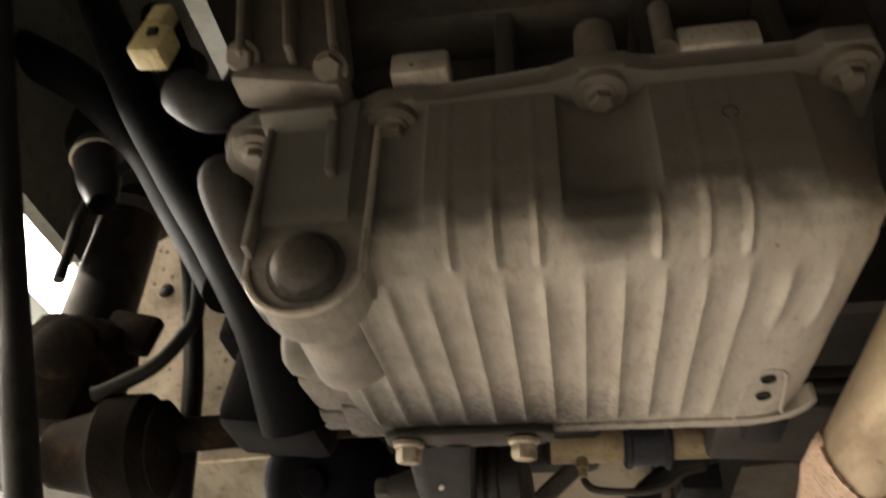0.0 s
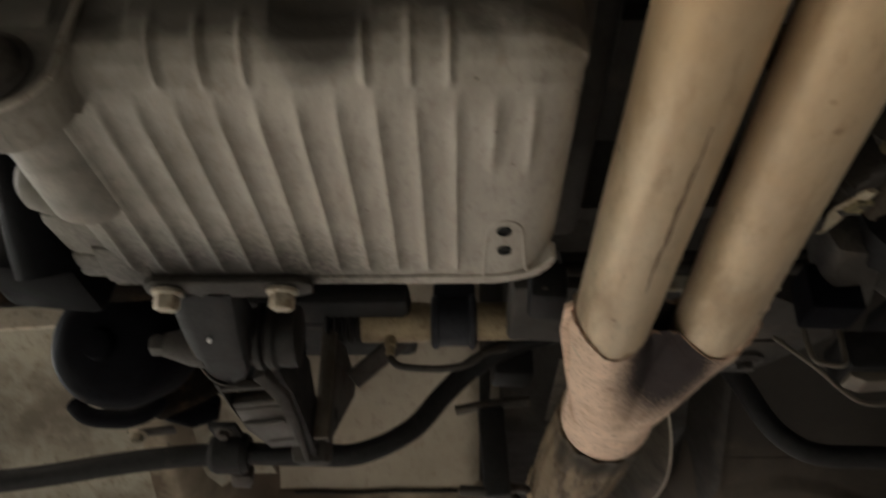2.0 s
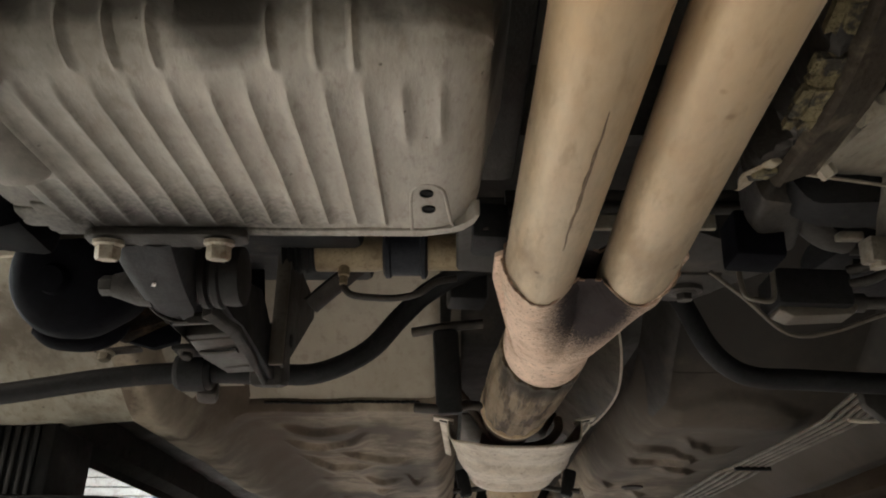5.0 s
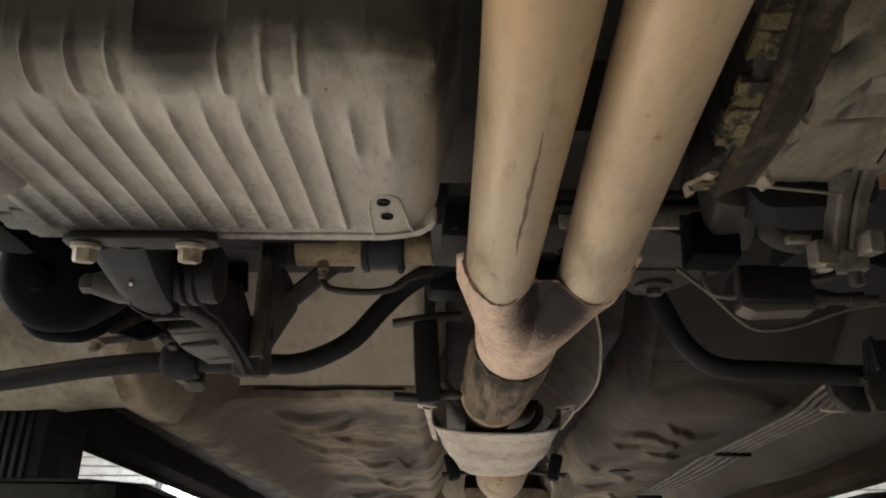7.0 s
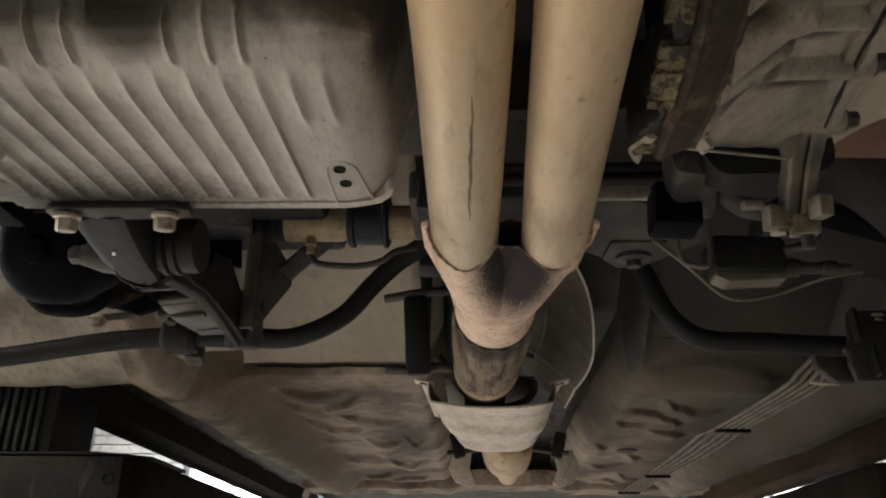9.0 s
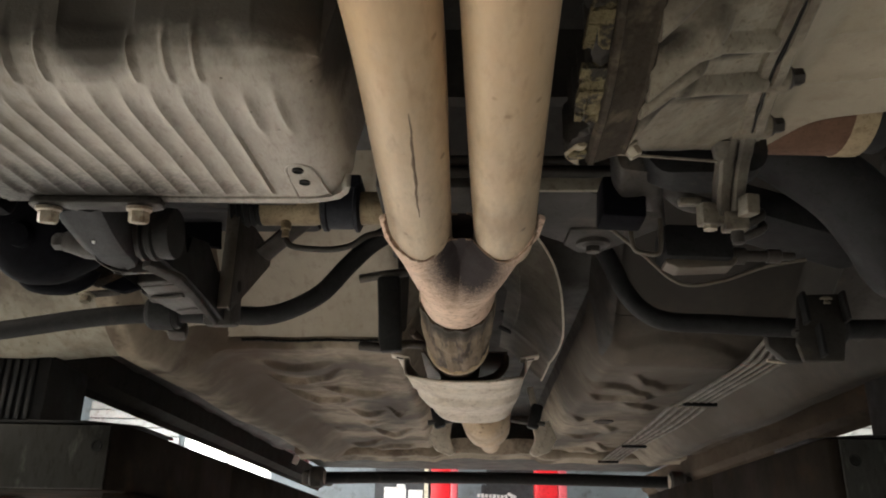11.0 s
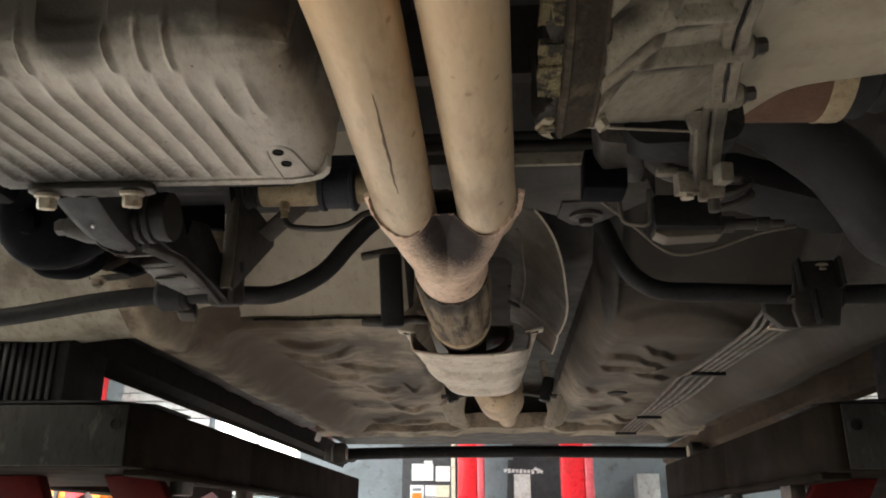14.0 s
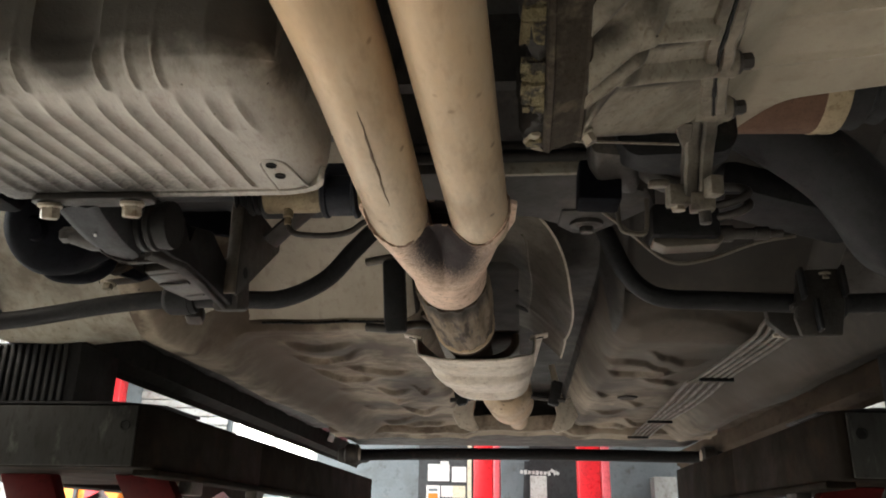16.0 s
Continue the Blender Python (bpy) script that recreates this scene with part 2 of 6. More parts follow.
LIFT = surface("dark_lift_steel", (0.020, 0.0155, 0.012), (0.013, 0.0105, 0.0085), 0.75, 0.0, 160, 9, 0.3, dirt=(0.026, 0.017, 0.011), dirt_lo=0.52, dirt_hi=0.68, dirt_scale=14, spec=0.03, grain=0.3, wear=0.6)
# end plate paint: real scuffs, and brighter than the deck to carry the light
SCUFFED_LIT = surface("scuffed_lift_end_paint", (0.046, 0.046, 0.042), (0.028, 0.027, 0.024), 0.6, 0.0, 160, 9, 0.3, dirt=(0.12, 0.117, 0.108), dirt_lo=0.58, dirt_hi=0.76, dirt_scale=24, stretch=(1.5, 1, 0.5), spec=0.15)
REDPAINT = surface("red_lift_paint", (0.14, 0.011, 0.011), (0.09, 0.009, 0.009), 0.45, 0.0, 160, 8, 0.1)
REDBRIGHT = surface("bright_red_post_paint", (0.72, 0.02, 0.03), (0.62, 0.018, 0.025), 0.35, 0.0, 100, 4, 0.05)
CONCRETE = surface("worn_concrete", (0.48, 0.46, 0.43), (0.40, 0.385, 0.36), 0.6, 0.0, 60, 1.6, 0.2, dirt=(0.28, 0.26, 0.24), dirt_lo=0.58, dirt_hi=0.75, dirt_scale=1.2)
WALLPAINT = surface("grey_blue_wall_paint", (0.17, 0.195, 0.21), (0.15, 0.172, 0.185), 0.6, 0.0, 60, 1.0, 0.08)
WHITEWALL = surface("white_wall_paint", (0.75, 0.74, 0.71), (0.68, 0.67, 0.64), 0.7, 0.0, 60, 1.2, 0.1)
CEILPAINT = surface("grey_ceiling_paint", (0.17, 0.175, 0.16), (0.13, 0.135, 0.125), 0.8, 0.0, 40, 1.0, 0.1)
LINER = surface("mud_specked_arch_liner", (0.62, 0.55, 0.44), (0.52, 0.45, 0.35), 0.75, 0.0, 260, 14, 0.3, dirt=(0.3, 0.24, 0.18), dirt_lo=0.55, dirt_hi=0.7, specks=(0.11, 0.085, 0.065), speck_size=0.2, speck_scale=50)
BODYPAINT = surface("dark_body_paint", (0.035, 0.036, 0.04), (0.03, 0.03, 0.034), 0.3, 0.0, 80, 3, 0.03)
PAPER = surface("white_paper", (0.82, 0.82, 0.80), (0.76, 0.76, 0.74), 0.7, 0.0, 80, 5, 0.03)
DARKBOARD = surface("charcoal_panel", (0.035, 0.037, 0.04), (0.05, 0.05, 0.053), 0.5, 0.0, 90, 4, 0.05)
CREAMPAPER = surface("cream_card", (0.72, 0.66, 0.50), (0.66, 0.60, 0.45), 0.7, 0.0, 80, 5, 0.03)
PINKRED = surface("faded_red_carriage_paint", (0.66, 0.11, 0.13), (0.58, 0.09, 0.11), 0.4, 0.0, 100, 4, 0.05)
GLOSSBLACK = surface("satin_black_cradle_paint", (0.003, 0.003, 0.0035), (0.005, 0.005, 0.006), 0.5, 0.0, 200, 14, 0.12, spec=0.03, wear=0.4)
WINGPAINT = surface("grey_green_wing_paint", (0.17, 0.17, 0.145), (0.12, 0.12, 0.10), 0.6, 0.0, 160, 8, 0.2, dirt=(0.06, 0.055, 0.045), dirt_lo=0.52, dirt_hi=0.68)
ORANGE = surface("orange_machine_paint", (0.80, 0.25, 0.02), (0.72, 0.21, 0.02), 0.4, 0.0, 90, 5, 0.05)
YELLOWPLUG = surface("aged_cream_plastic", (0.50, 0.42, 0.22), (0.40, 0.33, 0.17), 0.5, 0.0, 260, 30, 0.2)
GASKET_END = surface("pale_gasket_fragment", (0.46, 0.40, 0.30), (0.33, 0.27, 0.18), 0.8, 0.0, 500, 60, 0.6, dirt=(0.12, 0.09, 0.06), dirt_lo=0.55, dirt_hi=0.68, dirt_scale=50)
# near black for sealant, holes and slots, whose inner shade it paints
HOLE = surface("hole_grime", (0.012, 0.011, 0.01), (0.008, 0.008, 0.008), 0.9, 0.0, 200, 30, 0.1)
stain_shade_patch(COLLECTOR, (0.262, 0.615, 1.730), (0.042, 0.120, 0.12), (0.012, 0.009, 0.012), 560.0, 0.9, 0.62, 1.15, full=0.97)
# pan's front wall: grime, and its turn from the light put into the colour
stain_shade_patch(PANCAST, (0.02, 0.270, 1.805), (1.5, 0.25, 0.100), (0.088, 0.078, 0.066), 26.0, 0.45, 0.46, 0.62, full=0.88)
# the same darkening in the middle bolt pocket
stain_shade_patch(PANCAST, (0.028, 0.285, 1.755), (0.034, 0.040, 0.040), (0.088, 0.078, 0.066), 60.0, 0.3, 0.60, 1.0)
# darker towards the pan's left side
stain_shade_patch(PANCAST, (-0.18, 0.42, 1.75), (0.22, 0.50, 0.4), (0.12, 0.113, 0.096), 40.0, 0.9, 0.05, 0.90)
# grime along the hollows between the bell housing's webs, their shade painted in too
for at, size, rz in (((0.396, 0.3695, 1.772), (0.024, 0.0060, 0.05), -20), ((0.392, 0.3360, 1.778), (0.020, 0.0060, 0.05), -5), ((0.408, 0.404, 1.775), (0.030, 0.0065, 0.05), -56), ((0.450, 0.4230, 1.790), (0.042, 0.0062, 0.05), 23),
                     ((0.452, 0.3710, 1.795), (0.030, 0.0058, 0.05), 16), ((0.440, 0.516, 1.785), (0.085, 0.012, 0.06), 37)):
    stain_shade_patch(BELLCAST, at, size, (0.035, 0.028, 0.021), 160.0, 0.6, 0.45, 1.45, full=0.93, rz=rz)
# dark floor pan patches and streaks; shade under bar and beside tunnel painted in
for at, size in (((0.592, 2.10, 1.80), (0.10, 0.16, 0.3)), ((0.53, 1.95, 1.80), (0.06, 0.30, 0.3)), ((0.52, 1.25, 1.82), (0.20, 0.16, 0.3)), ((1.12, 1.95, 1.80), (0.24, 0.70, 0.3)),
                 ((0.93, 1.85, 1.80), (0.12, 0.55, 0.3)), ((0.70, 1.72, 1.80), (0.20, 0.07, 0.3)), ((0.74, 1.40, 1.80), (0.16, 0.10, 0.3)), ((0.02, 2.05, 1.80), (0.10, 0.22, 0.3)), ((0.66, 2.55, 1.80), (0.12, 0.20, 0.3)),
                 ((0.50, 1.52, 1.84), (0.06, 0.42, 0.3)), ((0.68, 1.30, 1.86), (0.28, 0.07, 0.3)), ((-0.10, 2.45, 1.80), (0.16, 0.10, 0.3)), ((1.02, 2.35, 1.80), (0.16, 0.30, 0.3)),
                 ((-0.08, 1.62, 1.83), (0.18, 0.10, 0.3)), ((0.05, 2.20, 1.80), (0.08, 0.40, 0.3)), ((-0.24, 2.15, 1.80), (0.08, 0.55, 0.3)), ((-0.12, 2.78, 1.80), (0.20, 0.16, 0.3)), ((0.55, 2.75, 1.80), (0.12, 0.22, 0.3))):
    stain_shade_patch(FLOOR, at, size, (0.052, 0.041, 0.030), 16.0, 1.3, 0.25, 1.15, full=0.90)
stain_shade_patch(PANCAST, (-0.070, 0.515, 1.742), (0.15, 0.075, 0.08), (0.028, 0.025, 0.022))
stain_shade_patch(PIPE, (0.25, 0.14, 1.74), (0.5, 0.40, 0.3), (0.46, 0.29, 0.13), 30.0, full=0.45)
# darker rear edge and two dark hollows on the plain cast alloy
stain_shade_patch(CAST_GREY, (0.455, 0.475, 1.80), (0.055, 0.040, 0.08), (0.10, 0.086, 0.068), 46.0, 1.0, 0.2, 0.95)
stain_shade_patch(CAST_GREY, (0.395, 0.372, 1.76), (0.030, 0.012, 0.06), (0.055, 0.046, 0.036), 60.0, 0.9, 0.2, 0.95)
stain_shade_patch(CAST_GREY, (0.400, 0.322, 1.79), (0.030, 0.013, 0.06), (0.055, 0.046, 0.036), 60.0, 0.9, 0.2, 0.95)
stain_shade_patch(FLEX, (0.247, 0.865, 1.72), (0.10, 0.055, 0.08), (0.03, 0.024, 0.018), 400.0)
# right-hand floor and rail dimmed: weaker light there put into the colour
stain_shade_patch(FLOOR, (0.80, 1.40, 1.85), (0.85, 1.20, 0.9), (0.075, 0.060, 0.046), 30.0)
stain_shade_patch(FLOOR, (0.93, 1.75, 1.85), (0.30, 1.7, 0.6), (0.070, 0.056, 0.042), 20.0)
stain_shade_patch(FLOOR, (0.92, 1.15, 1.85), (0.35, 0.50, 0.6), (0.028, 0.024, 0.019), 40.0)
# darker strip down the left rail's inner slope
stain_shade_patch(FLOOR, (-0.235, 1.9, 1.80), (0.10, 1.6, 0.2), (0.10, 0.074, 0.052), 12.0)
# toe board darkened where it climbs behind the bar: shade in the colour
stain_shade_patch(FLOOR, (0.62, 1.20, 1.95), (0.46, 0.30, 0.50), (0.028, 0.024, 0.020), 24.0, 0.5, 0.55, 1.0)
# brown grime near the left seam
stain_shade_patch(FLOOR, (-0.16, 1.36, 1.81), (0.18, 0.22, 0.2), (0.065, 0.044, 0.028), 30.0)
DAYLIGHT = glow("daylight_outside", (1.0, 0.98, 0.95), 6.0)
TUBELIGHT = glow("fluorescent_diffuser", (1.0, 0.96, 0.9), 14.0)


# ---- builders ----
def thing(name, at, label, category, group="", kind=""):
    ob = new(name)
    ob.empty_display_size = 0.05
    ob.location = at
    return tagged(ob, label, category, group, kind)


def mesh_of(name, bm, material, smooth=38):
    bmesh.ops.recalc_face_normals(bm, faces=bm.faces)
    me = bpy.data.meshes.new(name)
    bm.to_mesh(me)
    bm.free()
    me.polygons.foreach_set("use_smooth", [True] * len(me.polygons))
    me.set_sharp_from_angle(angle=radians(smooth))
    me.materials.append(material)
    return me


def origin_of(ob):
    p = Vector((0, 0, 0))
    while ob is not None:
        p += ob.location
        ob = ob.parent
    return p


def part(name, bm, material, parent, label="", smooth=38):
    """Links a bmesh, given in world coordinates, as one mesh under a thing or a part."""
    ob = new(name, mesh_of(name, bm, material, smooth))
    ob.parent = parent
    ob.location = -origin_of(parent)
    if label:
        ob["label"] = label
    return ob


def solo(name, bm, material, label, category, group="", kind="", smooth=38):
    """A thing that is one mesh."""
    ob = new(name, mesh_of(name, bm, material, smooth))
    return tagged(ob, label, category, group, kind)


def B():
    return bmesh.new()


def box(bm, c, s, rot=None, bev=0.0, seg=2):
    r = bmesh.ops.create_cube(bm, size=1.0)
    m = Matrix.Translation(c) @ (rot.to_4x4() if rot else Matrix.Identity(4)) @ Matrix.Diagonal((*s, 1))
    bmesh.ops.transform(bm, matrix=m, verts=r["verts"])
    if bev:
        es = list({e for v in r["verts"] for e in v.link_edges})
        bmesh.ops.bevel(bm, geom=es, offset=bev, segments=seg, affect="EDGES", profile=0.5)
    return bm


def turn(rx=0, ry=0, rz=0):
    return Euler([radians(a) for a in (rx, ry, rz)]).to_matrix()


def frame_of(d):
    d = Vector(d).normalized()
    a = Vector((0, 0, 1)) if abs(d.z) < 0.9 else Vector((1, 0, 0))
    u = d.cross(a).normalized()
    return d, u, d.cross(u)


def rings(bm, loops, close=True, caps=True):
    vs = [[bm.verts.new(p) for p in lp] for lp in loops]
    n = len(vs[0])
    for a, b in zip(vs, vs[1:]):
        for i in range(n if close else n - 1):
            j = (i + 1) % n
            bm.faces.new((a[i], a[j], b[j], b[i]))
    if caps and close:
        bm.faces.new(vs[0][::-1])
        bm.faces.new(vs[-1])
    return bm


def rev(bm, a, d, profile, seg=28, caps=True):
    """Turns a profile of (way along, radius) round the axis from a along d."""
    a = Vector(a)
    d, u, w = frame_of(d)
    loops = [[a + d * s + (u * math.cos(k * math.tau / seg) + w * math.sin(k * math.tau / seg)) * r for k in range(seg)] for s, r in profile]
    return rings(bm, loops, True, caps)


def curve(pts, n=8):
    """A smooth line through points."""
    p = [Vector(q) for q in pts]
    p = [p[0] * 2 - p[1]] + p + [p[-1] * 2 - p[-2]]
    out = []
    for i in range(1, len(p) - 2):
        for k in range(n):
            t = k / n
            a, b, c, e = p[i - 1], p[i], p[i + 1], p[i + 2]
            out.append(0.5 * ((2 * b) + (c - a) * t + (2 * a - 5 * b + 4 * c - e) * t * t + (3 * b - a - 3 * c + e) * t ** 3))
    out.append(p[-2])
    return out


def tube(bm, pts, r, seg=16, n=8, flat=1.0):
    line = curve(pts, n) if n > 1 else [Vector(q) for q in pts]
    loops, u = [], None
    for i, p in enumerate(line):
        d = (line[min(i + 1, len(line) - 1)] - line[max(i - 1, 0)]).normalized()
        if u is None:
            _, u, _ = frame_of(d)
        u = (u - d * u.dot(d)).normalized()
        w = d.cross(u)
        rr = r(i / (len(line) - 1)) if callable(r) else r
        loops.append([p + (u * math.cos(k * math.tau / seg) + w * flat * math.sin(k * math.tau / seg)) * rr for k in range(seg)])
    return rings(bm, loops)


def prism(bm, outline, a, b, bev=0.0):
    """outline: points on the plane through a; extruded by the vector b - a."""
    a, b = Vector(a), Vector(b)
    lo = [bm.verts.new(a + Vector(p)) for p in outline]
    hi = [bm.verts.new(b + Vector(p)) for p in outline]
    n = len(lo)
    fs = [bm.faces.new(lo[::-1]), bm.faces.new(hi)]
    fs += [bm.faces.new((lo[i], lo[(i + 1) % n], hi[(i + 1) % n], hi[i])) for i in range(n)]
    if bev:
        es = list({e for f in fs for e in f.edges})
        bmesh.ops.bevel(bm, geom=es, offset=bev, segments=2, affect="EDGES", profile=0.5)
    return bm


def sheet(bm, f, nu, nv, thick=None):
    """A grid over f(u, v), u and v from 0 to 1; thick: a vector by which a second skin lies off."""
    g = [[Vector(f(i / nu, j / nv)) for j in range(nv + 1)] for i in range(nu + 1)]
    vs = [[bm.verts.new(p) for p in row] for row in g]
    for i in range(nu):
        for j in range(nv):
            bm.faces.new((vs[i][j], vs[i + 1][j], vs[i + 1][j + 1], vs[i][j + 1]))
    if thick:
        t = Vector(thick)
        ws = [[bm.verts.new(p + t) for p in row] for row in g]
        for i in range(nu):
            for j in range(nv):
                bm.faces.new((ws[i][j], ws[i][j + 1], ws[i + 1][j + 1], ws[i + 1][j]))
        edge = [(i, 0) for i in range(nu)] + [(nu, j) for j in range(nv)] + [(i, nv) for i in range(nu, 0, -1)] + [(0, j) for j in range(nv, 0, -1)]
        for (i, j), (k, m) in zip(edge, edge[1:] + edge[:1]):
            bm.faces.new((vs[i][j], ws[i][j], ws[k][m], vs[k][m]))
    return bm


def hexa(bm, at, d, af, h, washer=0.0):
    """A hexagon head with a chamfer and a flange, that looks along d."""
    at = Vector(at)
    d, u, w = frame_of(d)
    r = af / 2 / math.cos(math.pi / 6)
    if washer:
        rev(bm, at, d, [(0, washer), (h * 0.2, washer), (h * 0.3, washer * 0.86)], 24)
    loops = [[at + d * s + (u * math.cos(k * math.tau / 6 + 0.3) + w * math.sin(k * math.tau / 6 + 0.3)) * q for k in range(6)]
             for s, q in ((h * 0.1, r), (h * 0.88, r), (h, r * 0.86))]
    return rings(bm, loops)


def smooth01(x, a, b):
    t = min(max((x - a) / (b - a), 0.0), 1.0)
    return t * t * (3 - 2 * t)


def lerp(a, b, t):
    return a + (b - a) * t


def along(path, t):
    """A point at the share t of a polyline's parameters."""
    k = min(int(t * (len(path) - 1)), len(path) - 2)
    s = t * (len(path) - 1) - k
    return tuple(lerp(p, q, s) for p, q in zip(path[k], path[k + 1]))


# ---- the workshop ----
def wall(name, c, s, material, label="painted workshop wall"):
    return solo(name, box(B(), c, s), material, label, "wall", kind="structure")


solo("floor", box(B(), (0.5, 3.0, -0.1), (13.0, 16.0, 0.2)), CONCRETE, "worn grey concrete workshop floor", "floor", kind="structure")
solo("ceiling", box(B(), (0.5, 3.0, 4.4), (13.0, 16.0, 0.2)), CEILPAINT, "dull grey painted workshop ceiling", "ceiling", kind="structure")
wall("wall_west", (-5.6, 3.0, 2.15), (0.2, 16.0, 4.28), WHITEWALL)
wall("wall_east", (6.6, 3.0, 2.15), (0.2, 16.0, 4.28), WHITEWALL)
# unseen wall, made dark to keep light off the car's front faces
wall("wall_south", (0.5, -4.9, 2.15), (12.0, 0.2, 4.28), DARKBOARD, "unseen dark wall ahead of the car")
bm = B()
box(bm, (0.5, 10.1, 1.05), (12.0, 0.2, 2.08))
box(bm, (0.5, 10.1, 3.85), (12.0, 0.2, 0.88))
for x0, x1 in ((-5.5, -3.35), (-2.2, 3.36), (4.20, 6.5)):
    box(bm, ((x0 + x1) / 2, 10.1, 2.75), (x1 - x0, 0.2, 1.32))
solo("wall_north", bm, WALLPAINT, "grey-blue painted rear wall with windows", "wall", kind="structure")
for i, (x0, x1) in enumerate(((-3.35, -2.2), (3.36, 4.20))):
    w = thing("window_%d" % (i + 1), ((x0 + x1) / 2, 10.1, 2.09), "bright daylit workshop window", "window", kind="structure")
    part("daylight", box(B(), ((x0 + x1) / 2, 10.17, 2.75), (x1 - x0, 0.02, 1.3)), DAYLIGHT, w)
    bm = B()
    for x in (x0 + 0.03, (x0 + x1) / 2, x1 - 0.03):
        box(bm, (x, 10.06, 2.75), (0.05, 0.05, 1.3))
    for z in (2.12, 3.38):
        box(bm, ((x0 + x1) / 2, 10.06, z), (x1 - x0 - 0.12, 0.045, 0.05))
    part("window_frame", bm, WHITEWALL, w)
# assumed ceiling tubes; the last one is added to brighten arch and pan front
for x, y, watts in ((-3.0, 3.4, 380), (-3.0, 6.6, 330), (4.2, 6.6, 75), (-3.9, -0.2, 190)):
    lamp = thing("ceiling_light", (x, y, 4.3), "assumed long fluorescent ceiling light", "ceiling light", "workshop ceiling lights")
    part("housing", box(B(), (x, y, 4.27), (0.44, 2.6, 0.06), bev=0.01), WHITEWALL, lamp)
    part("diffuser", box(B(), (x, y, 4.225), (0.38, 2.5, 0.03), bev=0.008), TUBELIGHT, lamp)
    area_lamp("ceiling_tube", (x, y, 4.19), (x, y, 0), 0.38, 2.5, watts, (0.95, 1.0, 0.985) if y > 0 else (1.0, 0.89, 0.73))
# lamp standing in for daylight from the left; no opening is built there
area_lamp("west_area_lamp", (-5.4, 2.9, 3.0), (-1.6, 2.4, 0.6), 8.0, 1.5, 640, (0.95, 0.99, 1.0))

# ---- the car's body: floor, tunnel, rails, sills ----
XC = 0.335


def mirror(x):
    return 2 * XC - x


# pressings in the floor: lines that a shallow step follows
RIDGES = (((-0.246, 1.673), (-0.212, 1.70), (-0.153, 1.741), (-0.088, 1.695), (-0.028, 1.632)), ((-0.228, 1.783), (-0.21, 1.881), (-0.165, 1.98), (-0.125, 1.981), (-0.038, 1.923)), ((-0.093, 1.799), (-0.049, 1.859), (0.004, 1.891), (0.053, 1.884)),
          ((-0.186, 1.558), (-0.119, 1.60), (-0.036, 1.572)), ((-0.207, 2.137), (-0.166, 2.137)), ((-0.066, 2.35), (-0.021, 2.316)), ((-0.259, 2.539), (-0.203, 2.499), (-0.148, 2.46)), ((-0.047, 2.471), (-0.004, 2.589), (0.072, 2.495)), ((-0.203, 2.832), (-0.134, 2.798), (-0.044, 2.719)),
          ((-0.086, 2.878), (-0.013, 2.843), (0.059, 2.857)), ((0.035, 2.10), (0.055, 2.187), (0.085, 2.137)), ((-0.075, 2.13), (-0.02, 2.19), (0.02, 2.15)), ((0.629, 1.645), (0.673, 1.721), (0.721, 1.775), (0.776, 1.755)), ((0.552, 1.866), (0.577, 1.904), (0.612, 1.904), (0.655, 1.859), (0.697, 1.823)), ((0.654, 1.952), (0.706, 2.002), (0.766, 2.055)),
          ((0.552, 2.186), (0.60, 2.268)), ((0.668, 2.344), (0.722, 2.425)), ((0.582, 2.526), (0.63, 2.551), (0.679, 2.499)), ((0.698, 2.731), (0.763, 2.853), (0.831, 2.90)), ((0.614, 2.89), (0.672, 2.856), (0.743, 2.937)),
          ((0.536, 1.782), (0.556, 1.750), (0.605, 1.764), (0.658, 1.812), (0.726, 1.880)), ((0.560, 1.480), (0.64, 1.455), (0.74, 1.462), (0.83, 1.50)))


def inner_x(y):
    """Where the floor meets the chassis rail."""
    return -0.215 + 0.045 * smooth01(y, 1.4, 3.0)


def press(x, y):
    """The shallow steps that are pressed into the floor."""
    d = 0.0
    y += 0.012 * noise.noise((x * 9, y * 3, 5.1))
    for line in RIDGES:
        if not (line[0][0] - 0.05 < x < line[-1][0] + 0.05 and line[0][1] - 0.25 < y < line[0][1] + 0.45):
            continue
        x0, x1 = line[0][0], line[-1][0]
        t = min(max((x - x0) / (x1 - x0), 0.0), 1.0) * (len(line) - 1)
        k = min(int(t), len(line) - 2)
        v = y - lerp(line[k][1], line[k + 1][1], smooth01(t - k, 0, 1) if len(line) > 2 else t - k)
        fade = smooth01(x, x0 - 0.015, x0 + 0.03) * (1 - smooth01(x, x1 - 0.03, x1 + 0.015))
        edge = inner_x(y)
        fade *= smooth01(x, edge, edge + 0.035) * (1 - smooth01(x, mirror(edge + 0.035), mirror(edge)))
        d += 0.0135 * fade * (smooth01(v, -0.010, 0.006) - smooth01(v, 0.012, 0.17))
    return d


def toe(y, x=0.0):
    """How far the toe board has risen above the floor at y; beyond the tunnel it bends more gently."""
    if x > XC:
        t = max(1.56 - y, 0.0)
        return 0.80 * t * t / (t + 0.13)
    t = max(1.425 - y, 0.0)
    return 0.95 * t


def ramp_up(y):
    """The rise of the outer toe board towards the front."""
    t = max(1.24 - y, 0.0)
    return 0.62 * t * t / (t + 0.03)


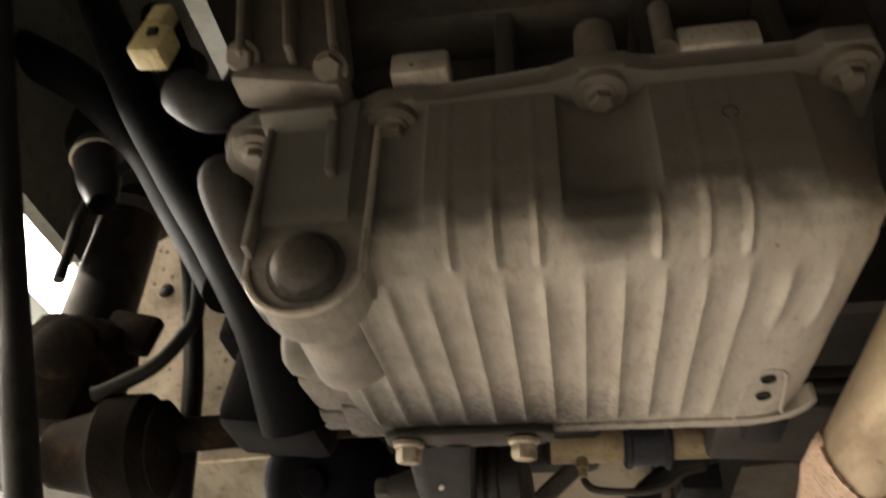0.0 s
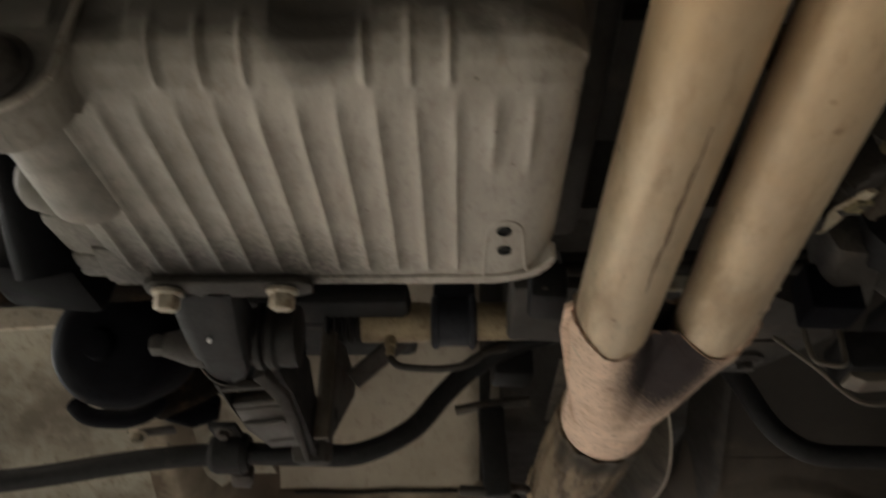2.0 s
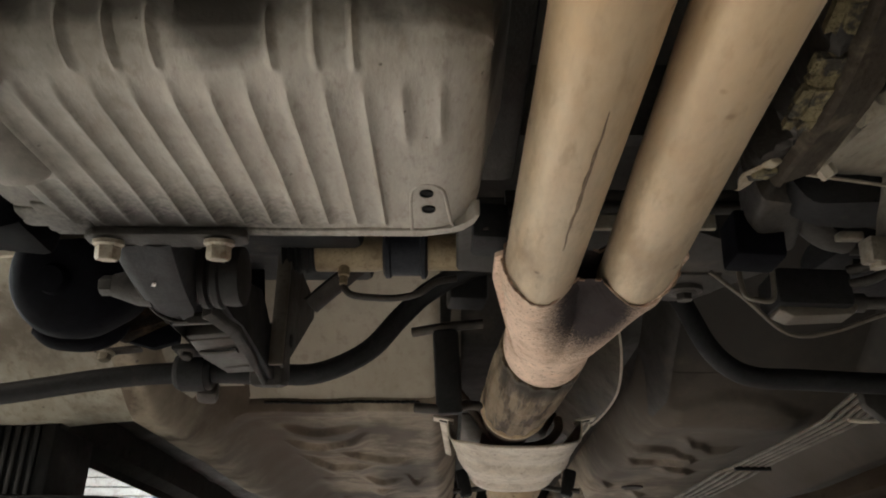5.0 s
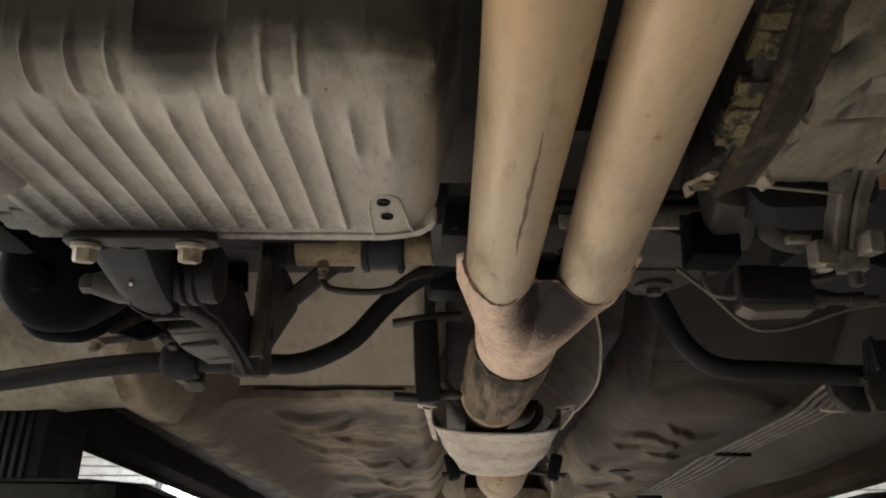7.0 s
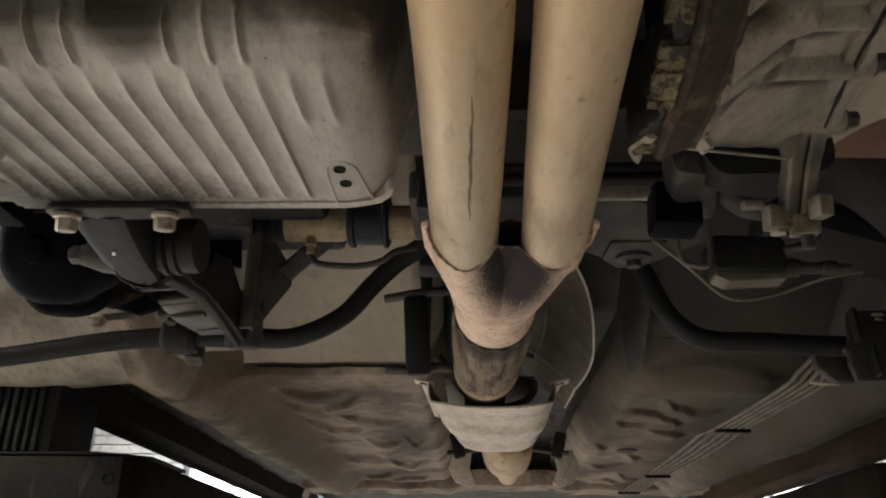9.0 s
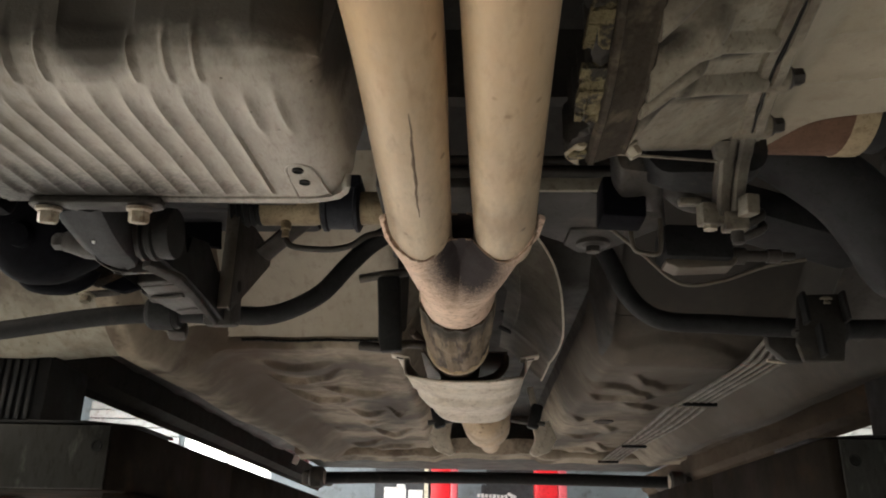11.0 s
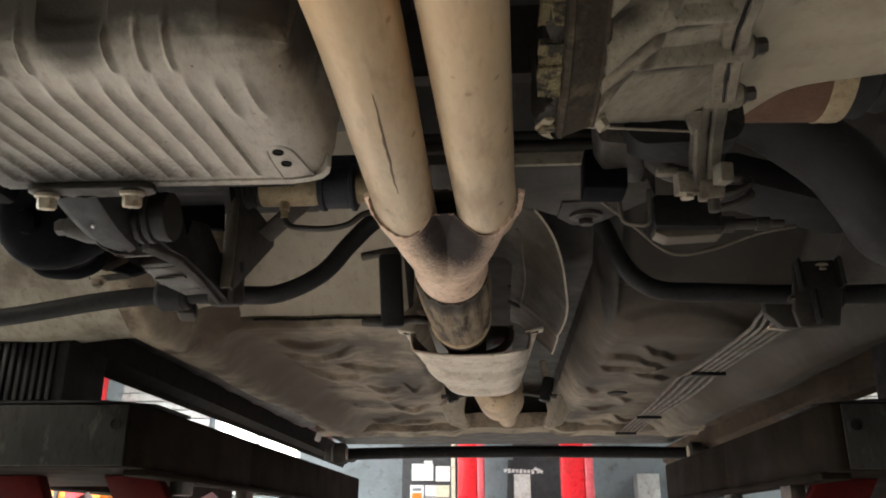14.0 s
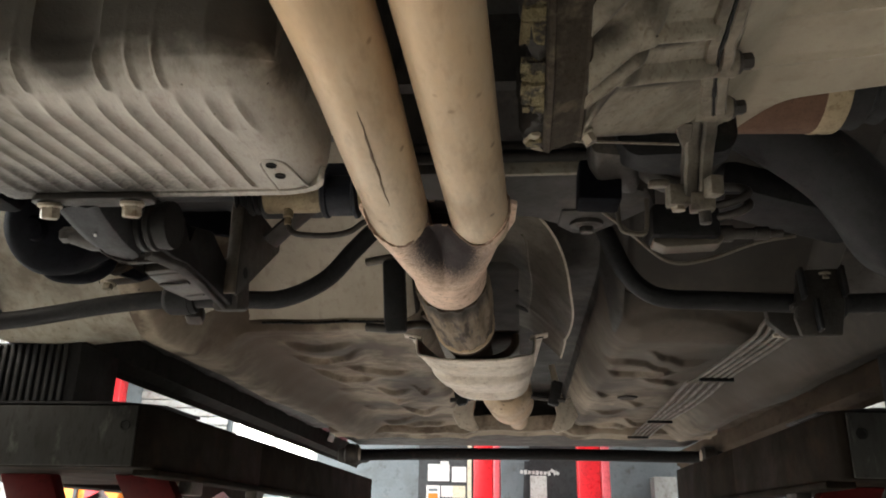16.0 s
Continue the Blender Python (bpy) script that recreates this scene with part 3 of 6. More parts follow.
def floor_z(x, y):
    z = 1.838 - 0.012 * smooth01(y, 1.7, 3.0) - press(x, y) + toe(y, x) + 0.004 * noise.noise((x * 5, y * 5, 0.3)) + 0.002 * noise.noise((x * 14, y * 11, 1.7))
    e = (x if x < XC else mirror(x)) - 0.105
    z += 22.0 * max(e, 0.0) ** 2
    if x < XC:
        z -= 0.007 * smooth01(y, 1.408, 1.418) * (1 - smooth01(y, 1.46, 1.50))
    return z


body = thing("car_underbody", (XC, 1.8, 1.76), "dusty brown steel underbody of a raised car", "car underbody")
for side in (0, 1):
    fx = (lambda x: x) if side == 0 else mirror
    # left and right toe boards: lit and shaded versions of one panel
    for name, ya, yb, rows, mat, text in (("floor_pan", 1.4115, 3.02, 430, FLOOR, "pressed steel floor pan with shallow waves"), ("toe_board", 0.93, 1.4095, 120, TOE_LIT if side == 0 else FLOOR, "pale dusty toe board" if side == 0 else "dirty toe board with shade in its colour")):
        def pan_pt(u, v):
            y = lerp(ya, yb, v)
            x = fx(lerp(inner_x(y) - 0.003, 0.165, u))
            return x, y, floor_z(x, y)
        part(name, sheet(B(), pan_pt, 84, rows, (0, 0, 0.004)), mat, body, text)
    part("outer_floor", sheet(B(), lambda u, v: (fx(lerp(-0.50, -0.29, u)), lerp(1.12, 3.02, v), 1.822 + 0.35 * max(1.3 - lerp(1.12, 3.02, v), 0) - 0.009 * max(0.0, math.sin(lerp(1.12, 3.02, v) * 24 + 8 * u)) ** 3 * math.sin(math.pi * u)), 24, 200, (0, 0, 0.004)),
         UNDERSEAL if side == 0 else RUSTYSEAL, body, "dark underseal beside the sill" if side == 0 else "rust-brown underseal beside the sill")
    part("floor_corner", sheet(B(), lambda u, v: (fx(lerp(-0.63, -0.20, u)), lerp(0.95, 1.30, v), 1.772 + 0.014 * smooth01(u, 0.2, 0.6) + 0.06 * smooth01(u, 0.66, 0.9) + ramp_up(lerp(0.95, 1.30, v)) + 0.004 * noise.noise((u * 4, v * 4, 2.2))), 40, 40, (0, 0, 0.004)), CORNER if side == 0 else UNDERSEAL, body, "pale dusty corner of the floor" if side == 0 else "dark corner of the floor")
    # chassis rail, a channel with rounded edges

    def rail_loop(y):
        up = ramp_up(y)
        z = 1.772 + up + 0.003 * math.sin(y * 9) + 0.002 * noise.noise((y * 7, 0, 0))
        dent = [0.005 * noise.noise((k * 0.22, y * 6, 3.3 + side)) for k in range(29)]
        out = []
        xi = inner_x(y)
        inner = floor_z(fx(xi), y)
        for k in range(29):
            u = k / 28
            x = lerp(xi - lerp(0.160, 0.145, smooth01(y, 1.3, 2.9)), xi, u)
            e = 1 - smooth01(u, -0.02, 0.16)
            base = lerp(z, inner, smooth01(u, 0.36, 1.0) ** 0.9)
            out.append((fx(x), y, base + dent[k] * math.sin(math.pi * u) + e * (1.86 + up - base)))
        return out
    bm = B()
    rings(bm, [rail_loop(lerp(0.93, 2.98, k / 120)) for k in range(121)], False, False)
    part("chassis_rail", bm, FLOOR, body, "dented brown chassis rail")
    bm = B()
    prof = [(x - (0.022 if side == 0 else 0.002), z) for x, z in ((fx(-0.62), 1.90), (fx(-0.612), 1.86), (fx(-0.585), 1.828), (fx(-0.515), 1.790), (fx(-0.496), 1.770), (fx(-0.493), 1.742), (fx(-0.489), 1.742), (fx(-0.485), 1.755), (fx(-0.46), 1.77), (fx(-0.452), 1.83))]
    rings(bm, [[(x, y, z) for x, z in prof] for y in (1.27, 1.6, 2.2, 2.97, 3.5, 4.1)])
    part("sill", bm, SILLBLACK if side == 0 else RUSTYSEAL, body, "dark sill with its seam")
bm = B()


def tunnel_pt(u, v):
    y = lerp(0.86, 3.02, v)
    x = lerp(0.128, mirror(0.128), u)
    rise = 0.110 * smooth01(x, 0.128, 0.172) * (1 - smooth01(x, mirror(0.172), mirror(0.128)))
    return x, y, 1.852 + rise + toe(y) * 0.80


sheet(bm, tunnel_pt, 60, 120, (0, 0, 0.004))
part("transmission_tunnel", bm, UNDERSEAL, body)
rnd = random.Random(3)
for x0, x1 in ((-0.19, 0.09),):
    bm = B()
    tube(bm, [(lerp(x0, x1, k / 40), 1.410 + rnd.uniform(-0.002, 0.002), floor_z(lerp(x0, x1, k / 40), 1.414) + 0.001) for k in range(41)], lambda s: 0.0016 + 0.0016 * abs(math.sin(s * 97)), 6, 2)
    part("sealant", bm, HOLE, body, "dark crumbly sealant seam")
bm = B()
# rear crossmember with its lip
prof = [(2.94, 1.85), (2.95, 1.812), (2.965, 1.797), (3.05, 1.797), (3.065, 1.790), (3.075, 1.790), (3.08, 1.80), (3.085, 1.86)]
rings(bm, [[(x, y, z + 0.012 * (abs((x - XC) / 0.75) < 0.25) * 1.0 + 0.003 * math.sin(x * 31)) for y, z in prof] for x in [lerp(-0.40, mirror(-0.40), k / 50) for k in range(51)]])
part("rear_crossmember", bm, FLOOR, body)
part("rear_floor", box(B(), (XC, 3.6, 1.88), (1.7, 1.1, 0.03)), UNDERSEAL, body)
part("tunnel_end", box(B(), (XC, 3.035, 1.90), (0.46, 0.02, 0.17)), UNDERSEAL, body)
for x, y in ((0.06, 2.86), (0.62, 2.80), (-0.03, 2.25), (0.66, 2.3)):
    part("drain_plug", rev(B(), (x, y, 1.834), (0, 0, -1), [(0, 0.03), (0.004, 0.029), (0.006, 0.022), (0.003, 0.017)], 20), UNDERSEAL, body, "dark rubber drain plug")
shell = thing("car_shell", (XC, 1.4, 1.75), "dark painted car body on the lift", "car body")
# bonnet, roof and front panel: unseen, added to shut out light from above
part("bonnet", box(B(), (XC, 0.25, 2.62), (1.74, 2.1, 0.05), bev=0.02), UNDERSEAL, shell)
part("bulkhead", box(B(), (XC, 1.02, 2.4), (1.62, 0.03, 0.5)), UNDERSEAL, shell)
part("front_panel", box(B(), (XC, -0.62, 2.24), (1.7, 0.06, 0.7), bev=0.02), UNDERSEAL, shell)
part("roof", box(B(), (XC, 2.8, 2.75), (1.72, 3.0, 0.05), bev=0.02), BODYPAINT, shell)
for x in (-0.60, mirror(-0.60)):
    bm = B()
    prism(bm, [(0, -0.6, 2.0), (0, 0.12, 2.0), (0, 0.2, 2.25), (0, 0.42, 2.42), (0, 0.75, 2.42), (0, 0.95, 2.25), (0, 1.02, 1.80), (0, 4.2, 1.82), (0, 4.2, 2.75), (0, -0.6, 2.6)], (x - 0.012, 0, 0), (x + 0.012, 0, 0))
    part("side_panel", bm, BODYPAINT, shell)
# speckled liner in the wheel arch
WING_Z = 2.073
for side in (0, 1):
    fx = (lambda x: x) if side == 0 else mirror
    liner = thing("wheel_arch_liner", (fx(-0.50), 0.95, 1.85), "pale wheel arch liner with dark mud specks", "arch liner", "wheel arch liners")
    yl = 0.83 if side == 0 else 0.985
    part("rear_panel", sheet(B(), lambda u, v: (fx(lerp(-0.598, -0.25 - 0.20 * u, v)), yl - 0.04 * v + 0.012 * math.sin(7 * u) + 0.004 * noise.noise((u * 9, v * 6, 1.0)), lerp(1.857, 2.40, u)), 40, 20, (0, 0.006, 0)), LINER, liner)
    for u, v in ((0.46, 0.30), (0.40, 0.62)):
        part("liner_clip", rev(B(), (fx(lerp(-0.598, -0.25 - 0.20 * u, v)), yl - 0.04 * v + 0.012 * math.sin(7 * u) - 0.001, lerp(1.857, 2.40, u)), (0, -1, 0), [(0, 0.011), (0.002, 0.011), (0.004, 0.007), (0.004, 0.0)], 16, caps=False), RUBBER, liner, "dark plastic liner clip")
    wing = thing("inner_wing", (fx(-0.575), 0.6, 1.95), "dark sealed inner wing panel round the wheel", "inner wing", "inner wings")
    for y0, y1, z0, z1 in ((0.70, 1.05, 2.34, 2.6), (0.33, 0.70, WING_Z, 2.6), (0.10, 0.33, 1.95, 2.6)):
        part("panel", box(B(), (fx(-0.582), (y0 + y1) / 2, (z0 + z1) / 2), (0.02, y1 - y0, z1 - z0)), WINGPAINT, wing)

# ---- oil pan ----
pan = thing("oil_pan", (0.0, 0.42, 1.74), "dusty ribbed cast aluminium oil pan under the engine", "oil pan")
PAN = [(0.287, 1.838), (0.288, 1.805), (0.2885, 1.780), (0.291, 1.762), (0.297, 1.749), (0.306, 1.7415), (0.319, 1.7375), (0.337, 1.737), (0.37, 1.739), (0.43, 1.743), (0.48, 1.7455), (0.519, 1.748), (0.526, 1.751), (0.530, 1.762), (0.531, 1.80)]
PAN_L, PAN_R = -0.150, 0.164
FINS = (-0.051, -0.028, -0.007, 0.051, 0.073, 0.092)
POCKETS = ((-0.082, 0.019), (0.030, 0.024), (0.152, 0.024))


def pan_point(u, v):
    x = lerp(PAN_L, PAN_R, min(u * 1.16, 1.0))
    up = max(u * 1.16 - 1.0, 0.0) / 0.16
    y, z = along(PAN, v)
    bottom = smooth01(y, 0.318, 0.350) * (1 - smooth01(y, 0.498, 0.514))
    front = (1 - smooth01(y, 0.302, 0.322)) * (1 - smooth01(z, 1.825, 1.836))
    # flutes with a sharp crest between them
    f = ((x + 0.127) / 0.0202) % 1.0
    crest = abs(2 * f - 1) ** 3.0
    span = smooth01(x, -0.14, -0.125)
    if x > 0.096:
        bottom *= 1 - smooth01(y, 0.37, 0.40)
        span *= 1 - smooth01(x, 0.136, 0.144)
    z -= 0.0044 * crest * bottom * span
    for xf in FINS:
        w = max(0.0, 1 - abs(x - xf) / 0.0034)
        y -= 0.0042 * (1 - 0.92 * smooth01(z, 1.752, 1.764)) * w * front
        z -= 0.0036 * w * smooth01(z, 1.734, 1.738) * (1 - smooth01(y, 0.312, 0.322)) * (1 if y > 0.29 else 0)
    for xp, r in POCKETS:
        q = 1 - ((x - xp) / r) ** 2
        if q > 0:
            y += (0.010 if xp < 0.1 else 0.004) * math.sqrt(q) * (1 - smooth01(y, 0.30, 0.318)) * smooth01(z, 1.740, 1.772)
    # rounded sides
    R = 0.036
    d = x - (PAN_R - R)
    if d > 0:
        rr = R - math.sqrt(max(R * R - d * d, 0.0))
        z += rr * smooth01(v, 0.16, 0.42) * 0.95
        y += rr * (1 - smooth01(v, 0.36, 0.56)) - rr * 0.8 * smooth01(y, 0.49, 0.53)
    d = (PAN_L + 0.018) - x
    if d > 0:
        z += (0.018 - math.sqrt(max(0.018 ** 2 - d * d, 0.0))) * smooth01(y, 0.30, 0.34)
    # the side climbs with a slight draft
    x += 0.016 * up
    z += (1.845 - z) * up if z < 1.84 else 0.0
    # uneven casting
    z += 0.0007 * noise.noise((x * 30, y * 30, 1.7))
    return x, y, z


bm = B()
sheet(bm, pan_point, 290, 96)
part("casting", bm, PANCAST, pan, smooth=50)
bm = B()
box(bm, (-0.140, 0.45, 1.80), (0.02, 0.15, 0.08), bev=0.006)
part("side_wall", bm, PANCAST, pan)
bm = B()
prism(bm, [(-0.150, 0.516, 0), (0.120, 0.518, 0), (0.142, 0.515, 0), (0.153, 0.506, 0), (0.158, 0.494, 0), (0.1625, 0.494, 0), (0.1585, 0.508, 0), (0.150, 0.519, 0), (0.136, 0.525, 0), (0.120, 0.5275, 0), (-0.150, 0.525, 0)], (0, 0, 1.7463), (0, 0, 1.760), bev=0.0015)
part("rear_lip", bm, PANCAST, pan)
# tongue with the drain plug
bm = B()
cx, cz, r = -0.120, 1.731, 0.029
out = [(cx - r, 0, 1.83)] + [(cx + r * math.cos(a), 0, cz + r * math.sin(a)) for a in [math.pi + k * math.pi / 14 for k in range(15)]] + [(cx + r, 0, 1.83)]
prism(bm, out, (0, 0.294, 0), (0, 0.328, 0), bev=0.006)
out2 = [(x * 1.0 + 0.10 * (x - cx), 0, z - 0.002) for x, _, z in out]
rings(bm, [[(cx + (x - cx) * 1.04, 0.2932, z) for x, _, z in out], [(cx + (x - cx) * 1.07, 0.300, z - 0.002) for x, _, z in out], [(cx + (x - cx) * 1.0, 0.306, z) for x, _, z in out]], True, False)
part("drain_boss", bm, PANCAST, pan)
part("boss_rim", tube(B(), [(x, 0.2950, z) for x, _, z in out], 0.0022, 8, 2), CAST, pan, "raised cast rim")
bm = B()
rev(bm, (cx + 0.002, 0.2925, cz - 0.005), (0, -1, -0.16), [(0, 0.0195), (0.002, 0.0195), (0.0022, 0.0175), (0.003, 0.0162), (0.006, 0.0158), (0.0095, 0.0140), (0.012, 0.0105), (0.0132, 0.006), (0.0135, 0.0)], 36, caps=False)
plug = part("drain_plug", bm, STEELDARK, pan, "dark domed steel drain plug")
# lumps on the side of the casting
bm = B()
rev(bm, (-0.176, 0.424, 1.764), (1, 0.05, 0), [(0, 0.0), (0.001, 0.012), (0.006, 0.018), (0.02, 0.022), (0.07, 0.024)], 24, caps=False)
part("side_boss", bm, PANCAST, pan)
bm = B()
rev(bm, (-0.128, 0.33, 1.752), (0, 1, 0.02), [(0, 0.012), (0.004, 0.024), (0.05, 0.026), (0.09, 0.026), (0.10, 0.02)], 28)
part("side_boss", bm, PANCAST, pan)
part("side_boss", box(B(), (-0.150, 0.470, 1.762), (0.05, 0.050, 0.026), turn(0, 8, -6), bev=0.009), PANCAST, pan)
part("side_boss", box(B(), (-0.148, 0.508, 1.760), (0.05, 0.030, 0.020), turn(0, 0, 4), bev=0.005), PANCAST, pan)
part("side_boss", box(B(), (-0.135, 0.500, 1.752), (0.035, 0.045, 0.012), turn(0, 0, 4), bev=0.003), PANCAST, pan)
# flange
bm = B()
path = [(-0.19, 0.318), (-0.182, 0.300), (-0.165, 0.291), (-0.145, 0.291), (-0.13, 0.296), (-0.105, 0.294), (-0.09, 0.284), (-0.07, 0.283), (-0.055, 0.287), (0.005, 0.282), (0.02, 0.273), (0.042, 0.273), (0.058, 0.281), (0.13, 0.281), (0.14, 0.272), (0.164, 0.272), (0.172, 0.285), (0.172, 0.52), (-0.18, 0.52)]
prism(bm, [(x, y, 0) for x, y in path], (0, 0, 1.829), (0, 0, 1.842), bev=0.002)
part("flange", bm, PANCAST, pan)
for x, y, z in ((-0.166, 0.307, 1.829), (-0.083, 0.297, 1.829), (0.030, 0.288, 1.829), (0.154, 0.288, 1.829)):
    bm = B()
    rev(bm, (x, y, z), (0, 0, -1), [(0, 0.0145), (0.005, 0.014), (0.0055, 0.0105)], 24)
    hexa(bm, (x, y, z - 0.005), (0, 0, -1), 0.0115, 0.008, 0.0088)
    part("flange_bolt", bm, TUNNEL, pan, "hexagon bolt in a cast recess")
bm = B()
box(bm, (-0.1125, 0.289, 1.803), (0.0055, 0.014, 0.044), turn(0, -4, 0), bev=0.0018)
box(bm, (-0.132, 0.286, 1.8215), (0.043, 0.022, 0.009), turn(-12, 0, 0), bev=0.002)
box(bm, (-0.1485, 0.290, 1.78), (0.004, 0.012, 0.09), bev=0.0015)
part("lug", bm, PANCAST, pan)
for x, y, z, d, rr in ((0.125, 0.4575, 1.7447, (0, 0, -1), 0.0047), (0.126, 0.4815, 1.7457, (0, 0, -1), 0.0047), (0.092, 0.2895, 1.803, (0, -1, -0.05), 0.0042)):
    bm = B()
    rev(bm, (x, y, z), d, [(0.0005, rr), (0.0018, rr), (0.0018, rr * 0.8), (0.0004, rr * 0.75)], 20)
    part("hole", bm, HOLE, pan, "small dark threaded hole")
# raised border round the two holes
bm = B()
tube(bm, [(0.113, 0.519, 1.7478), (0.114, 0.47, 1.7455), (0.117, 0.452, 1.7445), (0.125, 0.446, 1.7443), (0.133, 0.450, 1.7446), (0.137, 0.462, 1.7457), (0.140, 0.49, 1.747), (0.143, 0.512, 1.7485), (0.152, 0.517, 1.7505), (0.158, 0.508, 1.754)], 0.0013, 8, 6)
part("raised_border", bm, PANCAST, pan)
# ---- engine above the pan ----
engine = thing("engine_block", (0.05, 0.5, 1.842), "grimy cast engine block above the oil pan", "engine")
bm = B()
box(bm, (0.0, 0.47, 2.02), (0.40, 0.30, 0.352), bev=0.01)
part("block", bm, CAST_DARK, engine)
part("front_rail", box(B(), (0.02, 0.31, 1.93), (0.30, 0.05, 0.05), bev=0.012), CAST_DARK, engine)
for x in (-0.02, 0.06, 0.13):
    part("rib", box(B(), (x, 0.31, 1.90), (0.012, 0.04, 0.12), bev=0.004), CAST_DARK, engine)
bm = B()
for x0, x1, z in ((-0.083, -0.05, 1.853), (0.072, 0.115, 1.851)):
    part("lower_rail", box(B(), ((x0 + x1) / 2, 0.286, z), (x1 - x0, 0.02, 0.018), bev=0.003), CAST, engine)
part("stud", rev(B(), (0.03, 0.285, 1.842), (0, 0, 1), [(0, 0.012), (0.03, 0.011)], 16), TUNNEL, engine)
rev(bm, (0.066, 0.279, 1.845), (0, 0, 1), [(0, 0.006), (0.035, 0.006)], 12)
part("stud", bm, TUNNEL, engine)
bm = B()
box(bm, (-0.152, 0.285, 1.925), (0.066, 0.02, 0.15), turn(0, -10, 0), bev=0.006)
box(bm, (-0.140, 0.283, 1.848), (0.070, 0.026, 0.016), turn(0, 14, 0), bev=0.005)
br = part("bracket", bm, TUNNEL, engine, "ribbed cast bracket")
for x in (-0.178, -0.150, -0.124):
    part("rib", box(B(), (x, 0.272, 1.925), (0.006, 0.026, 0.14), turn(0, -10, 0), bev=0.003), TUNNEL, br)
for x, y, z in ((-0.168, 0.270, 1.864), (-0.114, 0.270, 1.846)):
    part("bracket_bolt", hexa(B(), (x, y, z), (0, -0.6, -0.8), 0.014, 0.010, 0.010), TUNNEL, br)
bm = B()
box(bm, (-0.243, 0.288, 1.908), (0.023, 0.018, 0.026), turn(0, 8, 0), bev=0.003)
box(bm, (-0.246, 0.288, 1.932), (0.014, 0.014, 0.03), turn(0, 8, 0), bev=0.003)
conn = part("sensor_connector", bm, YELLOWPLUG, engine, "aged cream plastic sensor connector")
part("latch", box(B(), (-0.2405, 0.2785, 1.911), (0.007, 0.004, 0.007), bev=0.001), HOLE, conn)
part("hose", tube(B(), [(-0.22, 0.30, 1.875), (-0.20, 0.30, 1.86), (-0.185, 0.31, 1.88), (-0.19, 0.32, 1.96), (-0.21, 0.33, 2.08), (-0.2, 0.36, 2.25)], 0.016, 14), RUBBER, engine, "dark rubber hose")
part("lower_hose", tube(B(), [(-0.20, 0.36, 1.85), (-0.198, 0.34, 1.83), (-0.185, 0.40, 1.80), (-0.20, 0.50, 1.83)], 0.017, 14), CAST_DARK, engine)
bm = B()
# unseen beam, added as something dark for the pan's front to reflect
box(bm, (0.05, 0.10, 2.0), (0.7, 0.06, 0.22), bev=0.02)
part("front_dark_beam", bm, UNDERSEAL, engine, "unseen dark beam ahead of the engine")

# ---- exhaust ----
exhaust = thing("exhaust_system", (0.255, 0.9, 1.72), "twin tarnished steel downpipes joining into one exhaust", "exhaust")


def pipe_line(x0, x1):
    return [(x0 - 0.02, 0.02, 1.95), (x0 - 0.012, 0.05, 1.84), (x0 - 0.006, 0.11, 1.778), (x0 - 0.003, 0.18, 1.7595), (x0, 0.30, 1.7585), (lerp(x0, x1, 0.5), 0.45, 1.755), (x1, 0.585, 1.7518), (x1, 0.624, 1.751)]


part("downpipe", tube(B(), pipe_line(0.218, 0.216), 0.0302, 36, 10), PIPE, exhaust, "buff tarnished steel downpipe")
part("downpipe", tube(B(), pipe_line(0.288, 0.296), 0.0296, 36, 10), PIPE, exhaust, "buff tarnished steel downpipe")
rnd = random.Random(11)
for xs, (ya, yb), zs, dx in ((0.2235, (0.340, 0.505), 1.7266, -0.003),):
    n = 14
    pts = [(xs + dx * k / n + rnd.uniform(-0.0007, 0.0007), lerp(ya, yb, k / n), zs - 0.0027 * k / n) for k in range(n + 1)]
    part("scrape", tube(B(), pts, lambda s: 0.0003 + 0.0009 * math.sin(math.pi * s) * (0.6 + 0.6 * abs(math.sin(s * 19))), 6, 3), RUSTDARK, exhaust, "thin crooked rusty scrape along the pipe")
bm = B()
loops = []
N = 64
for k in range(41):
    s = k / 40
    y = lerp(0.604, 0.80, s)
    c = 0.041 * (1 - min(s / 0.9, 1.0) ** 1.15)
    r = lerp(lerp(0.0312, 0.0345, smooth01(s, 0.0, 0.14)), 0.0440, smooth01(s, 0.2, 0.95))
    ctr = Vector((lerp(0.2555, 0.248, s), y, lerp(1.7515, 1.763, s)))
    ring = []
    for i in range(N):
        a = i * math.tau / N
        ca, sa = abs(math.cos(a)), math.sin(a)
        q = r * r - (c * sa) ** 2
        d = c * ca + math.sqrt(q) if q > 0 else 0.0
        ex, ez = c + 0.55 * r, lerp(0.013, r, smooth01(s, 0.0, 0.85))
        d = max(d, 1 / math.sqrt((ca / ex) ** 2 + (sa / ez) ** 2))
        dx = math.cos(a) * d
        scallop = (1 - math.exp(-((abs(dx) - c) / 0.024) ** 2)) * (1.0 if abs(dx) > c else 0.5)
        ring.append(ctr + Vector((dx, -0.030 * scallop * (1 - smooth01(s, 0.0, 0.55)), sa * d)))
    loops.append(ring)
mouth = loops[0]
mid = sum((p for p in mouth), Vector()) / N
loops.insert(0, [mid + (p - mid) * 0.93 + Vector((0, 0.003, 0)) for p in mouth])
loops.insert(0, [mid + (p - mid) * 0.86 + Vector((0, 0.030, 0)) for p in mouth])
rings(bm, loops)
coll = part("collector", bm, COLLECTOR, exhaust, "rust-pink welded collector")
bm = B()
